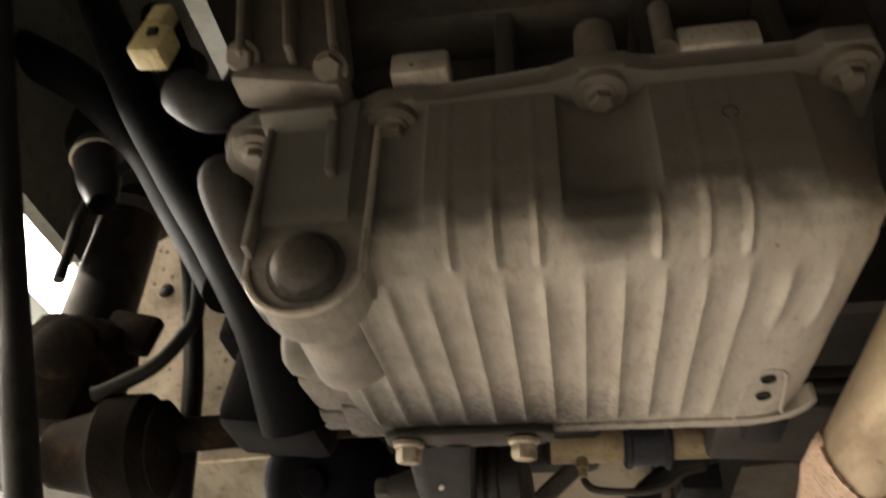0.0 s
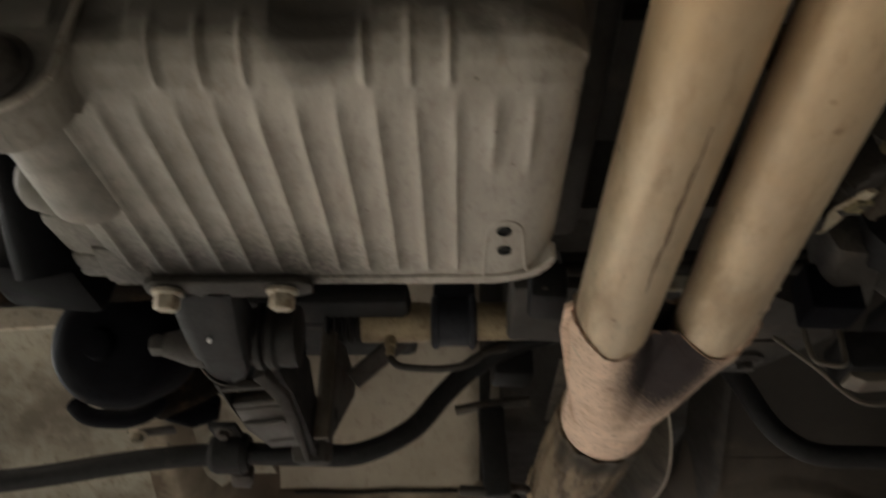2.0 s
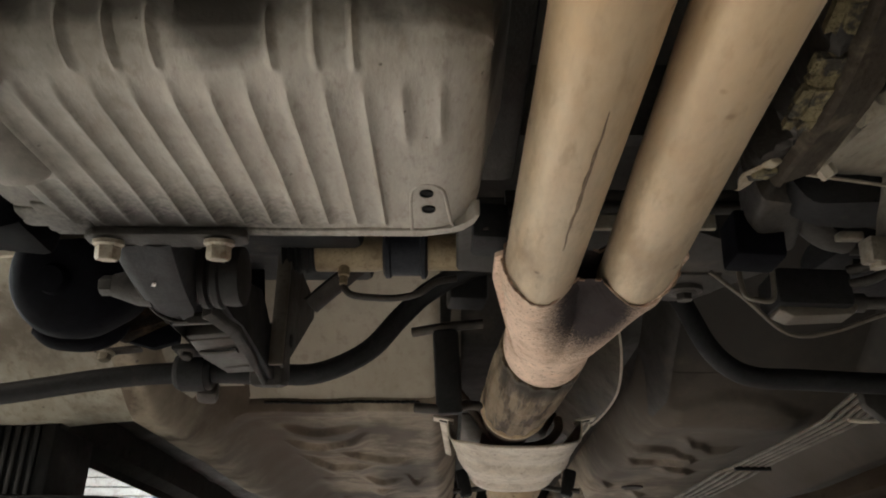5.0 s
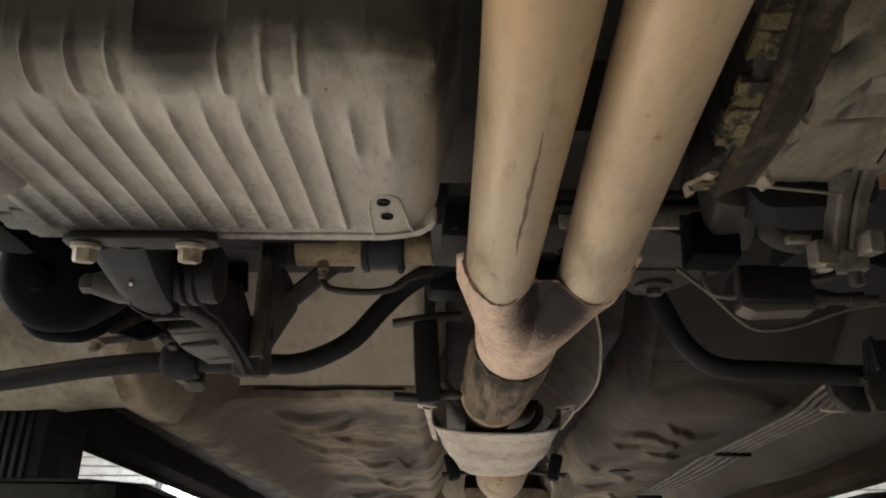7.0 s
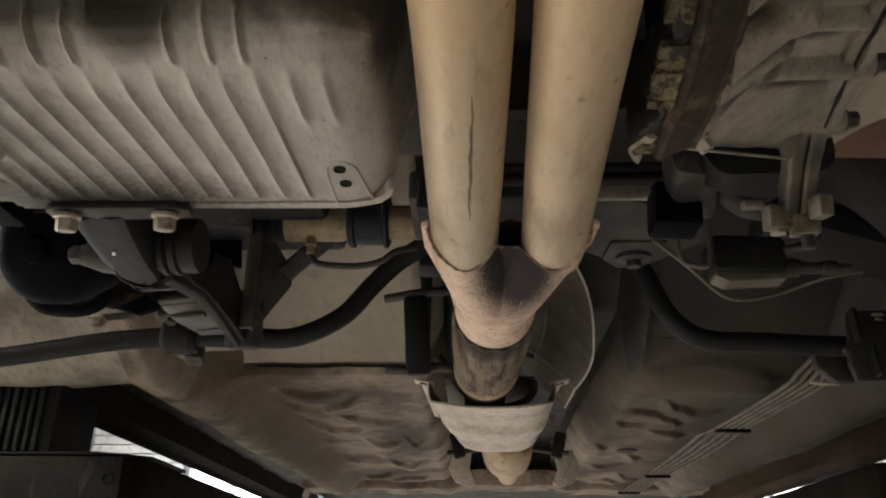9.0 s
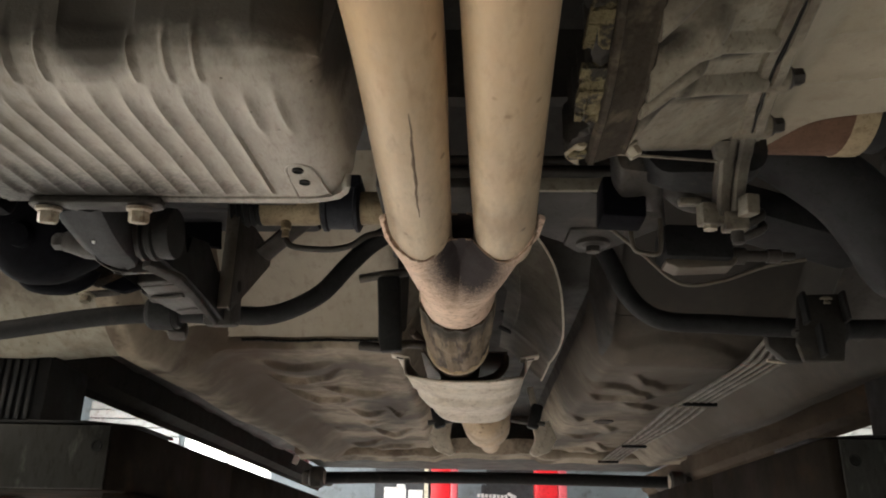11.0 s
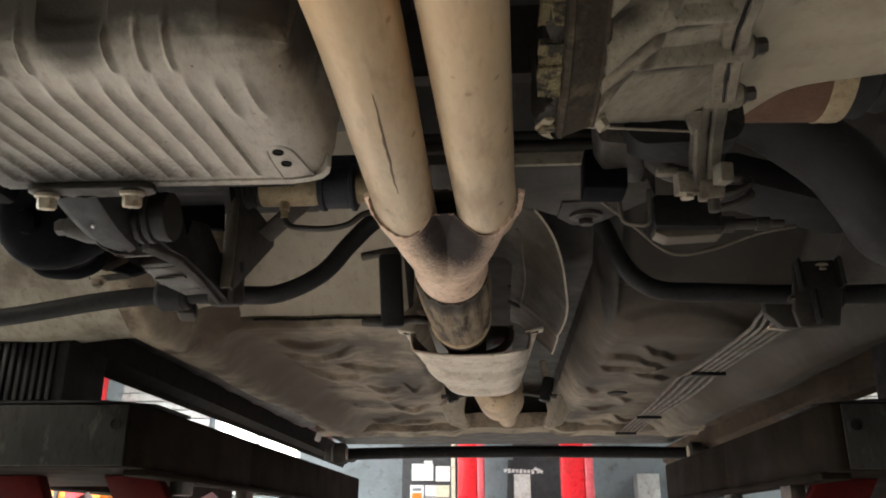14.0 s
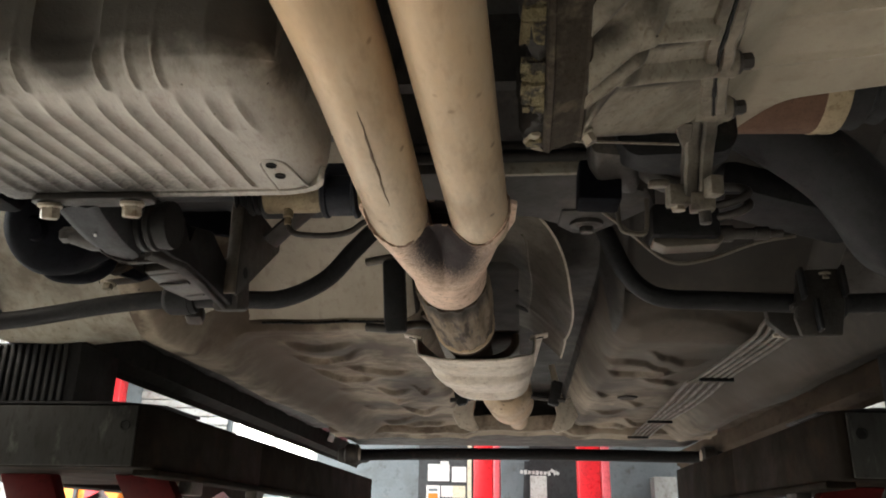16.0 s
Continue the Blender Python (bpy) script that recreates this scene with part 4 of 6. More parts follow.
rev(bm, (0.248, 0.79, 1.7625), (0, 1, 0.02), [(0, 0.0440), (0.010, 0.0452), (0.020, 0.0450), (0.030, 0.0462), (0.036, 0.0472), (0.042, 0.0462), (0.052, 0.0460), (0.055, 0.0440)], 40)
part("outlet_ring", bm, COLLECTOR, coll)


for s in (-1, 1):
    bm = B()
    prism(bm, [(0.256 + s * 0.072, 0.572, 0), (0.256 + s * 0.0785, 0.578, 0), (0.255 + s * 0.077, 0.622, 0), (0.249 + s * 0.051, 0.745, 0), (0.248 + s * 0.047, 0.79, 0), (0.248 + s * 0.040, 0.79, 0), (0.254 + s * 0.062, 0.66, 0)], (0, 0, 1.752), (0, 0, 1.757), bev=0.001)
    part("seam_lip", bm, COLLECTOR, coll)


rnd = random.Random(4)
bead = [p + Vector((rnd.uniform(-0.0006, 0.0006), rnd.uniform(-0.0012, 0.0012), rnd.uniform(-0.0006, 0.0006))) for p in mouth]
for side in (0, 1):
    arc = [bead[(side * N // 2 + k) % N] for k in range(-N // 4 + 3, N // 4 - 2)]
    part("weld_bead", tube(B(), arc, lambda s: 0.0008 + 0.0005 * math.sin(s * 150), 6, 3), WELD, coll, "crusty brown weld bead")
# flexible section: a fluted sleeve, its end ring and the brown pipe inside
bm = B()
loops = []
for k in range(61):
    s = k / 60
    ring = []
    for i in range(96):
        a = i * math.tau / 96
        w = 0.5 + 0.5 * math.sin(a * 13 + 0.6 * math.sin(5 * s))
        r = 0.0470 + 0.0035 * math.sin(math.pi * s) + 0.0022 * smooth01(w, 0.3, 0.75) + 0.0009 * noise.noise((a * 6, s * 9, 0.4))
        r -= 0.0012 * max(0.0, math.sin(s * 31)) ** 6
        ring.append(Vector((0.2475 + math.cos(a) * r - 0.005 * s, lerp(0.845, 1.19, s), lerp(1.764, 1.787, s) + math.sin(a) * r)))
    loops.append(ring)
rings(bm, loops)
flex = part("flex_section", bm, FLEX, exhaust, "streaked flexible exhaust section")
part("end_ring", rev(B(), (0.2425, 1.186, 1.787), (0, 1, 0.06), [(0, 0.049), (0.002, 0.0525), (0.010, 0.0525), (0.012, 0.049)], 36), PIPE, flex)
bm = B()
rev(bm, (0.2425, 1.196, 1.788), (0, 1, 0.03), [(0, 0.046), (0.02, 0.050), (0.07, 0.046), (0.10, 0.040), (0.50, 0.038), (0.76, 0.038)], 32)
part("centre_pipe", bm, BROWNPIPE, exhaust, "dark brown centre pipe")


# resonator behind the shield
bm = B()
rev(bm, (0.30, 1.90, 1.795), (0.04, 1, 0.03), [(0, 0.038), (0.02, 0.055), (0.05, 0.066), (0.30, 0.066), (0.37, 0.055), (0.43, 0.036), (0.85, 0.034)], 32)
part("resonator", bm, PIPE, exhaust, "dull tan resonator can")
# ---- heat shields ----
shield = thing("heat_shield", (0.254, 1.55, 1.73), "pale dusty aluminium heat shield below the exhaust", "heat shield")


def bowl(u, v):
    a = lerp(math.pi, math.tau, u)
    hw = lerp(0.112, 0.088, smooth01(v, 0.0, 1.0))
    dp = 0.0655 * (0.97 + 0.05 * math.sin(math.pi * min(v * 1.2, 1)))
    y0 = 1.335 - 0.095 * smooth01(math.sin(u * math.pi), 0.25, 0.95)
    y = lerp(y0, 1.73, v)
    step = 0.012 * (smooth01(v, 0.30, 0.345) - smooth01(v, 0.50, 0.58) + 0.8 * smooth01(v, 0.70, 0.74) - 0.8 * smooth01(v, 0.86, 0.95)) - 0.004 * smooth01(v, 0.1, 0.12) * (1 - smooth01(v, 0.16, 0.18))
    x = 0.254 + 0.02 * v + hw * math.copysign(abs(math.cos(a)) ** 0.62, math.cos(a))
    z = 1.796 - (dp + step) * abs(math.sin(a)) ** 0.66 * (1 - 0.35 * smooth01(v, 0.8, 1.0))
    return x, y, z


part("bowl", sheet(B(), bowl, 60, 70, (0, 0, 0.0025)), SHIELD, shield)
part("front_rim", tube(B(), [bowl(k / 40, 0) for k in range(41)], 0.0022, 8, 2), SHIELD, shield)
part("upper_half", box(B(), (0.252, 1.62, 1.828), (0.17, 0.40, 0.004), bev=0.001), TUNNEL, shield)
for s in (-1, 1):
    bm = B()
    box(bm, (0.254 + s * 0.120, 1.345, 1.799), (0.035, 0.03, 0.004), turn(0, s * -12, 0), bev=0.001)
    box(bm, (0.254 + s * 0.116, 1.50, 1.800), (0.012, 0.30, 0.004), turn(0, s * -20, s * 2), bev=0.001)
    part("mounting_ear", bm, SHIELD, shield)
for s in (-1, 1):
    part("slot", box(B(), (0.254 + s * 0.121, 1.343, 1.7965), (0.014, 0.006, 0.002), turn(0, s * -12, 0)), HOLE, shield)
foil = thing("tunnel_heat_shield", (0.40, 1.2, 1.86), "grey aluminium heat shield curving up into the tunnel", "heat shield")


FOIL_EDGE = curve([(0.372, 1.12, 1.955), (0.392, 1.16, 1.945), (0.411, 1.20, 1.925), (0.424, 1.24, 1.897), (0.432, 1.29, 1.872), (0.441, 1.37, 1.857), (0.4455, 1.47, 1.855), (0.444, 1.58, 1.857), (0.439, 1.64, 1.858), (0.440, 1.665, 1.866), (0.4445, 1.72, 1.868), (0.444, 1.90, 1.872)], 8)


def foil_pt(u, v):
    # from the flared lower edge up and over the pipe
    k = min(int(u * (len(FOIL_EDGE) - 1)), len(FOIL_EDGE) - 2)
    e = FOIL_EDGE[k].lerp(FOIL_EDGE[k + 1], u * (len(FOIL_EDGE) - 1) - k)
    w = 0.004 * noise.noise((u * 7, v * 5, 0.6)) * math.sin(math.pi * min(v * 1.4, 1))
    return lerp(e.x, 0.25, v) + w, e.y + 0.03 * v, e.z + (1.972 - e.z) * math.sin(min(v * 1.35, 1.0) * math.pi / 2) + w


part("panel", sheet(B(), foil_pt, 90, 24, (-0.002, 0, 0.001)), FOIL, foil)
part("rolled_edge", tube(B(), [foil_pt(k / 44, 0) for k in range(45)], 0.0022, 8, 2), SHIELD, foil, "pale worn rolled edge")
part("fold", tube(B(), [foil_pt(k / 20, 0.42) for k in range(4, 19)], 0.0030, 8, 3), FOIL, foil)
for u, v, wide, deep in ((0.627, 0.615, 0.028, 0.016), (0.898, 0.513, 0.036, 0.030)):
    p = foil_pt(u, v)
    part("slot", box(B(), (p[0], p[1], p[2] - 0.002), (wide, deep, 0.003), turn(0, 25, 0), bev=0.001), HOLE, foil)
part("support_rod", tube(B(), [(0.158, 1.30, 1.836), (0.172, 1.32, 1.825), (0.189, 1.33, 1.802), (0.212, 1.33, 1.772), (0.232, 1.33, 1.756), (0.26, 1.33, 1.750), (0.288, 1.33, 1.753), (0.312, 1.335, 1.764), (0.327, 1.34, 1.782), (0.329, 1.35, 1.802)], 0.0075, 12, 6), BROWNPIPE, exhaust, "brown bent support rod")
# hanger beside the pipe
hang = thing("exhaust_hanger", (0.135, 1.06, 1.745), "black rubber exhaust hanger strap", "hanger")
part("top_block", box(B(), (0.168, 1.060, 1.923), (0.055, 0.05, 0.050), turn(0, 0, 6), bev=0.006), RUBBER, hang)
part("strap", box(B(), (0.140, 1.062, 1.80), (0.036, 0.02, 0.118), turn(6, -3, 0), bev=0.006), RUBBER, hang)
bm = B()
tube(bm, [(0.09, 1.07, 1.86), (0.14, 1.06, 1.865), (0.19, 1.06, 1.87)], 0.007, 10)
part("hanger_rod", bm, STEELDARK, hang)
bm = B()
tube(bm, [(0.095, 1.07, 1.752), (0.14, 1.065, 1.748), (0.165, 1.08, 1.758), (0.185, 1.14, 1.772)], 0.007, 10)
part("hanger_rod", bm, STEELDARK, hang)
for s in (-1, 1):
    bm = B()
    prism(bm, [(s * 0.100, 0, 0.02), (s * 0.118, 0, 0.012), (s * 0.137, 0, -0.015), (s * 0.150, 0, 0.0), (s * 0.170, 0, -0.050), (s * 0.150, 0, -0.085), (s * 0.112, 0, -0.098), (s * 0.098, 0, -0.088), (s * 0.118, 0, -0.050)], (0.323, 2.04, 1.795), (0.323, 2.075, 1.800), bev=0.004)
    part("tunnel_brace", bm, SHIELD, body, "pale pressed steel brace beside the resonator")
    part("brace_strap", box(B(), (0.323 + s * 0.112, 2.057, 1.84), (0.016, 0.02, 0.09), turn(0, s * -12, 0), bev=0.003), SHIELD, body)
for s in (-1, 1):
    rub = thing("rubber_hanger", (0.305 + s * 0.125, 1.96, 1.76), "black rubber block holding the resonator", "hanger", "resonator hangers")
    part("block", box(B(), (0.305 + s * 0.125, 1.96, 1.79), (0.030, 0.028, 0.065), turn(0, s * 14, 0), bev=0.007), RUBBER, rub)
    part("pin", tube(B(), [(0.305 + s * 0.06, 1.96, 1.782), (0.305 + s * 0.10, 1.955, 1.775), (0.305 + s * 0.15, 1.95, 1.770)], 0.006, 8), STEELDARK, rub)
# ---- anti-roll bar ----
bar = thing("anti_roll_bar", (XC, 1.05, 1.78), "black anti-roll bar across the underbody", "anti-roll bar")
half = [(-0.72, 0.90, 1.735), (-0.58, 1.02, 1.75), (-0.48, 1.05, 1.763), (-0.32, 1.05, 1.787), (-0.21, 1.05, 1.795), (-0.10, 1.05, 1.793), (-0.035, 1.05, 1.795), (0.03, 1.05, 1.826), (0.075, 1.048, 1.876), (0.12, 1.04, 1.915), (0.20, 1.02, 1.945)]
right = [(0.37, 1.03, 1.975), (0.43, 1.045, 1.950), (0.470, 1.05, 1.903), (0.499, 1.05, 1.836), (0.527, 1.05, 1.803), (0.562, 1.05, 1.789), (0.625, 1.05, 1.786), (0.72, 1.05, 1.781), (0.807, 1.05, 1.779), (0.92, 1.05, 1.78), (1.08, 1.02, 1.765), (1.3, 0.92, 1.74)]
part("bar", tube(B(), half + right, 0.0145, 18, 6), BLACK, bar)
for x, z in ((-0.205, 1.796), (0.792, 1.780)):
    bm = B()
    rev(bm, (x - 0.025, 1.05, z), (1, 0, 0), [(0, 0.022), (0.004, 0.025), (0.046, 0.025), (0.05, 0.022)], 20)
    bush = part("bush", bm, RUBBER, bar)
    bm = B()
    rev(bm, (x - 0.017, 1.05, z), (1, 0, 0), [(0, 0.0268), (0.034, 0.0268)], 20)
    part("clamp", bm, BLACK, bar)
    if x > 0:
        part("clamp_plate", prism(B(), [(x - 0.046, 0, z + 0.044), (x + 0.018, 0, z + 0.046), (x + 0.020, 0, z + 0.004), (x + 0.008, 0, z - 0.056), (x - 0.050, 0, z - 0.056), (x - 0.056, 0, z - 0.030), (x - 0.050, 0, z + 0.006)], (0, 1.022, 0), (0, 1.034, 0), bev=0.004), CAST_DARK, bar)
        for xr, za, zb in ((x - 0.043, -0.004, 0.044), (x + 0.015, 0.0, 0.046), (x - 0.026, -0.052, -0.004)):
            part("clamp_rib", box(B(), (xr, 1.014, z + (za + zb) / 2), (0.006, 0.018, zb - za), turn(-8, 0, 0), bev=0.002), RUBBER, bar)
        part("clamp_bolt", hexa(B(), (x - 0.006, 1.030, z + 0.036), (0, -0.35, -1), 0.015, 0.009, 0.0125), CAST_GREY, bar)
        part("clamp_bolt", hexa(B(), (x - 0.052, 1.030, z - 0.012), (0, -0.8, -0.6), 0.010, 0.007, 0.008), STEELDARK, bar)
        part("side_bracket", prism(B(), [(x - 0.080, 0, z + 0.010), (x - 0.030, 0, z + 0.012), (x - 0.026, 0, z - 0.046), (x - 0.055, 0, z - 0.044), (x - 0.078, 0, z - 0.022)], (0, 1.075, 0), (0, 1.095, 0), bev=0.005), CAST_DARK, bar)
        part("clamp_edge", tube(B(), [(x - 0.02, 1.245, 1.776), (x + 0.005, 1.25, 1.775), (x + 0.03, 1.25, 1.776)], 0.003, 8), SHIELD, bar, "pale scraped edge")
    else:
        part("clamp_ear", box(B(), (x, 1.012, z + 0.018), (0.036, 0.04, 0.008), bev=0.002), BLACK, bar)
        part("clamp_bolt", hexa(B(), (x, 1.005, z + 0.014), (0, -0.2, -1), 0.014, 0.01, 0.012), STEELDARK, bar)
        part("clamp_ear", box(B(), (x, 1.088, z + 0.012), (0.036, 0.045, 0.008), bev=0.002), BLACK, bar)
        part("clamp_plate", box(B(), (x + 0.01, 1.085, z - 0.018), (0.03, 0.03, 0.028), turn(-18, 0, 12), bev=0.008), STEELDARK, bar)
part("bracket_nut", hexa(B(), (-0.331, 1.045, 1.822), (0, -0.2, -1), 0.016, 0.012, 0.013), BOLT, bar)
part("bracket_tab", box(B(), (-0.315, 1.05, 1.826), (0.06, 0.022, 0.005), turn(0, -8, 6), bev=0.002), STEELDARK, bar)
# ---- steering rack ----
rack = thing("steering_rack", (0.05, 0.87, 1.87), "steering rack with a yellowed tube and black clamp", "steering rack")
RY, RZ = 0.87, 1.893
part("rack_tube", rev(B(), (-0.022, RY, RZ), (1, 0, 0), [(0, 0.021), (0.005, 0.024), (0.075, 0.024), (0.08, 0.0225), (0.21, 0.0225)], 28), BRASS, rack)
prof = []
for k in range(5):
    prof += [(k * 0.0085, 0.022), (k * 0.0085 + 0.004, 0.0285 - 0.0008 * k), (k * 0.0085 + 0.0075, 0.023)]
part("bellows", rev(B(), (-0.060, RY, RZ), (1, 0, 0), prof, 24), RUBBER, rack, "ribbed black rubber bellows")
part("inner_rod", rev(B(), (-0.24, RY, RZ + 0.004), (1, 0, 0), [(0, 0.009), (0.18, 0.010)], 14), RUBBER, rack)
bm = B()
rev(bm, (0.063, RY, RZ), (1, 0, 0), [(0, 0.028), (0.003, 0.032), (0.008, 0.032), (0.010, 0.029), (0.044, 0.029), (0.046, 0.033), (0.05, 0.033), (0.053, 0.028)], 28)
box(bm, (0.09, RY + 0.01, RZ + 0.03), (0.05, 0.05, 0.03), bev=0.004)
part("clamp", bm, NAVYRUBBER, rack, "blue-black rubber clamp")
part("banjo", rev(B(), (0.016, RY - 0.004, RZ - 0.020), (0, 0, -1), [(0, 0.007), (0.013, 0.007), (0.014, 0.005), (0.024, 0.005)], 12), BRASS, rack)
part("fluid_line", tube(B(), [(0.016, RY, RZ - 0.036), (0.018, RY, RZ - 0.048), (0.031, RY, RZ - 0.057), (0.075, RY, RZ - 0.060), (0.105, RY, RZ - 0.054), (0.125, RY, RZ - 0.040), (0.150, RY + 0.01, RZ - 0.030)], 0.0042, 10), STEELDARK, rack, "thin bent steel fluid line")
ear = thing("rack_mount", (0.178, 0.70, 1.80), "dark rack mounting block with a dull bolt", "rack mount")
part("block", box(B(), (0.182, 0.715, 1.845), (0.036, 0.05, 0.040), turn(0, 4, 0), bev=0.006), BLACK, ear)
part("bolt", hexa(B(), (0.177, 0.700, 1.838), (0, -0.6, -0.8), 0.013, 0.010, 0.011), STEELDARK, ear)
# ---- engine mount ----
mount = thing("engine_mount", (-0.08, 0.62, 1.71), "dark engine mount bracket with two zinc bolts", "engine mount")
bm = B()
prism(bm, [(-0.128, 0.518, 0), (-0.12, 0.512, 0), (-0.018, 0.513, 0), (-0.008, 0.518, 0), (-0.009, 0.530, 0), (-0.02, 0.535, 0), (-0.118, 0.535, 0), (-0.128, 0.530, 0)], (0, 0, 1.7405), (0, 0, 1.7475), bev=0.0015)
part("plate", bm, CAST_DARK, mount)
for x in (-0.1115, -0.0295):
    part("bolt", hexa(B(), (x, 0.5235, 1.7405), (0, 0.22, -1), 0.0158, 0.0145, 0.0112), BOLT, mount, "large zinc hexagon bolt")
bm = B()
loops = []
for k in range(15):
    s = k / 14
    y = lerp(0.530, 0.678, s)
    tip = math.sqrt(max(1 - max(s - 0.72, 0) ** 2 / 0.28 ** 2, 0.0)) * 0.85 + 0.15
    mid, hw = lerp(-0.090, -0.103, s), lerp(0.026, 0.020, s) * tip
    zb = 1.7395 - 0.009 * math.sin(s * 2.7)
    zt = lerp(1.755, 1.785, s)
    loops.append([(mid - hw, y, zt), (mid - hw, y, zb + 0.006), (mid - hw * 0.8, y, zb + 0.001), (mid - hw * 0.45, y, zb - 0.0005), (mid, y, zb + 0.0015), (mid + hw * 0.5, y, zb - 0.001), (mid + hw * 0.85, y, zb + 0.001), (mid + hw, y, zb + 0.008), (mid + hw, y, zt)])
rings(bm, loops)
yoke = part("yoke", bm, BLACK, mount)
part("worn_edge", tube(B(), [(-0.1175, 0.60, 1.7345), (-0.1175, 0.64, 1.7315), (-0.1145, 0.662, 1.7315), (-0.108, 0.676, 1.733), (-0.098, 0.680, 1.7345)], lambda s: 0.0005 + 0.0011 * s, 8), STEELDARK, yoke)
part("paint_chip", box(B(), (-0.097, 0.585, 1.7312), (0.003, 0.007, 0.0012), turn(0, 0, 25), bev=0.0005), PAPER, yoke)
bm = B()
rev(bm, (-0.100, 0.640, 1.762), (1, 0, 0), [(0, 0.020), (0.010, 0.024), (0.024, 0.0245), (0.026, 0.0285), (0.031, 0.0285), (0.033, 0.0245), (0.037, 0.0285), (0.042, 0.0285), (0.044, 0.0255), (0.052, 0.027), (0.060, 0.026), (0.062, 0.012)], 32)
part("bush", bm, RUSTSTRUT, mount, "rust-patched black rubber bush")
part("through_bolt", hexa(B(), (-0.146, 0.625, 1.747), (-1, 0, 0), 0.0155, 0.012), CAST_DARK, mount)
part("bolt_collar", rev(B(), (-0.147, 0.625, 1.747), (1, 0.1, 0), [(0, 0.010), (0.006, 0.0115), (0.022, 0.017), (0.034, 0.0175)], 18), CAST_DARK, mount)
cap = thing("mount_dome", (-0.235, 0.74, 1.73), "black rubber dome beside the engine mount", "rubber dome")
part("shell", rev(B(), (-0.235, 0.745, 1.805), (-0.05, -1, -0.42), [(-0.06, 0.052), (0.0, 0.062), (0.03, 0.060), (0.043, 0.051), (0.050, 0.036), (0.053, 0.012), (0.053, 0.0)], 40, caps=False), PITCH, cap)
part("centre_boss", rev(B(), (-0.2376, 0.695, 1.783), (-0.05, -1, -0.42), [(0, 0.016), (0.008, 0.013), (0.010, 0.0)], 20, caps=False), PITCH, cap)
part("lower_hoop", tube(B(), [(-0.352, 0.900, 1.806), (-0.334, 0.900, 1.792), (-0.307, 0.900, 1.787), (-0.280, 0.900, 1.788), (-0.260, 0.900, 1.798), (-0.252, 0.900, 1.813)], 0.0105, 14), PITCH, cap)
part("cup_face", prism(B(), [(-0.328, 0, 1.804), (-0.286, 0, 1.819), (-0.263, 0, 1.816), (-0.266, 0, 1.798), (-0.295, 0, 1.792)], (0, 0.910, 0), (0, 0.925, 0), bev=0.003), STEELDARK, cap)
part("bright_lip", tube(B(), [(-0.336, 0.915, 1.808), (-0.315, 0.915, 1.811), (-0.302, 0.915, 1.816), (-0.288, 0.915, 1.823)], lambda s: 0.0008 + 0.0038 * math.sin(math.pi * min(s * 0.8 + 0.1, 1)), 8), SHIELD, cap, "pale worn lip")
# lower control arm behind the dome; its black plates stand in for shade
lower = thing("lower_control_arm", (-0.20, 0.93, 1.80), "dark brown pressed steel lower control arm", "control arm")
part("arm_plate", prism(B(), [(-0.335, 0, 1.823), (-0.278, 0, 1.851), (-0.210, 0, 1.886), (-0.182, 0, 1.839), (-0.204, 0, 1.823), (-0.258, 0, 1.795), (-0.273, 0, 1.806)], (0, 0.915, 0), (0, 0.935, 0), bev=0.006), JOINT, lower)
# black web fills the dark gap; the next plate darkens the well
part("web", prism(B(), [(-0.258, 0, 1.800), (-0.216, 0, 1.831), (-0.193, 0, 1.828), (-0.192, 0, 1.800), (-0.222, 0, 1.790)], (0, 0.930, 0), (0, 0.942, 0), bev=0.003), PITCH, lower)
part("shade_plate", prism(B(), [(-0.348, 0, 1.961), (-0.104, 0, 1.960), (-0.094, 0, 1.860), (-0.217, 0, 1.877), (-0.296, 0, 1.842)], (0, 0.938, 0), (0, 0.946, 0), bev=0.002), PITCH, lower)
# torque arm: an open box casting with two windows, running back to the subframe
# black core inside the arm, added so its windows read as shaded
arm_box = part("arm_shade_core", prism(B(), [(-0.124, 0.668, 0), (-0.066, 0.664, 0), (-0.066, 0.80, 0), (-0.072, 0.895, 0), (-0.098, 0.895, 0), (-0.122, 0.76, 0)], (0, 0, 1.762), (0, 0, 1.80), bev=0.004), PITCH, mount)
part("arm_rail", prism(B(), [(-0.126, 0.700, 1.744), (-0.116, 0.668, 1.730), (-0.111, 0.672, 1.729), (-0.121, 0.702, 1.740), (-0.123, 0.748, 1.742), (-0.118, 0.800, 1.738), (-0.121, 0.800, 1.742), (-0.127, 0.752, 1.746)], (0, 0, 0), (0, 0, 0.020), bev=0.002), CAST_DARK, mount)
part("arm_rail", prism(B(), [(-0.081, 0.662, 1.731), (-0.070, 0.658, 1.734), (-0.064, 0.735, 1.744), (-0.066, 0.80, 1.742), (-0.070, 0.896, 1.735), (-0.075, 0.896, 1.733), (-0.073, 0.80, 1.739), (-0.073, 0.735, 1.741)], (0, 0, 0), (0, 0, 0.020), bev=0.002), CAST_DARK, mount, "worn steel arm edge")
for pts in (((-0.122, 0.700, 1.7385), (-0.074, 0.694, 1.7385), (-0.074, 0.703, 1.740), (-0.122, 0.710, 1.740)), ((-0.122, 0.747, 1.743), (-0.074, 0.741, 1.745), (-0.074, 0.752, 1.744), (-0.121, 0.758, 1.742))):
    part("arm_bar", prism(B(), list(pts), (0, 0, 0), (0, 0, 0.012), bev=0.002), CAST_DARK, mount)
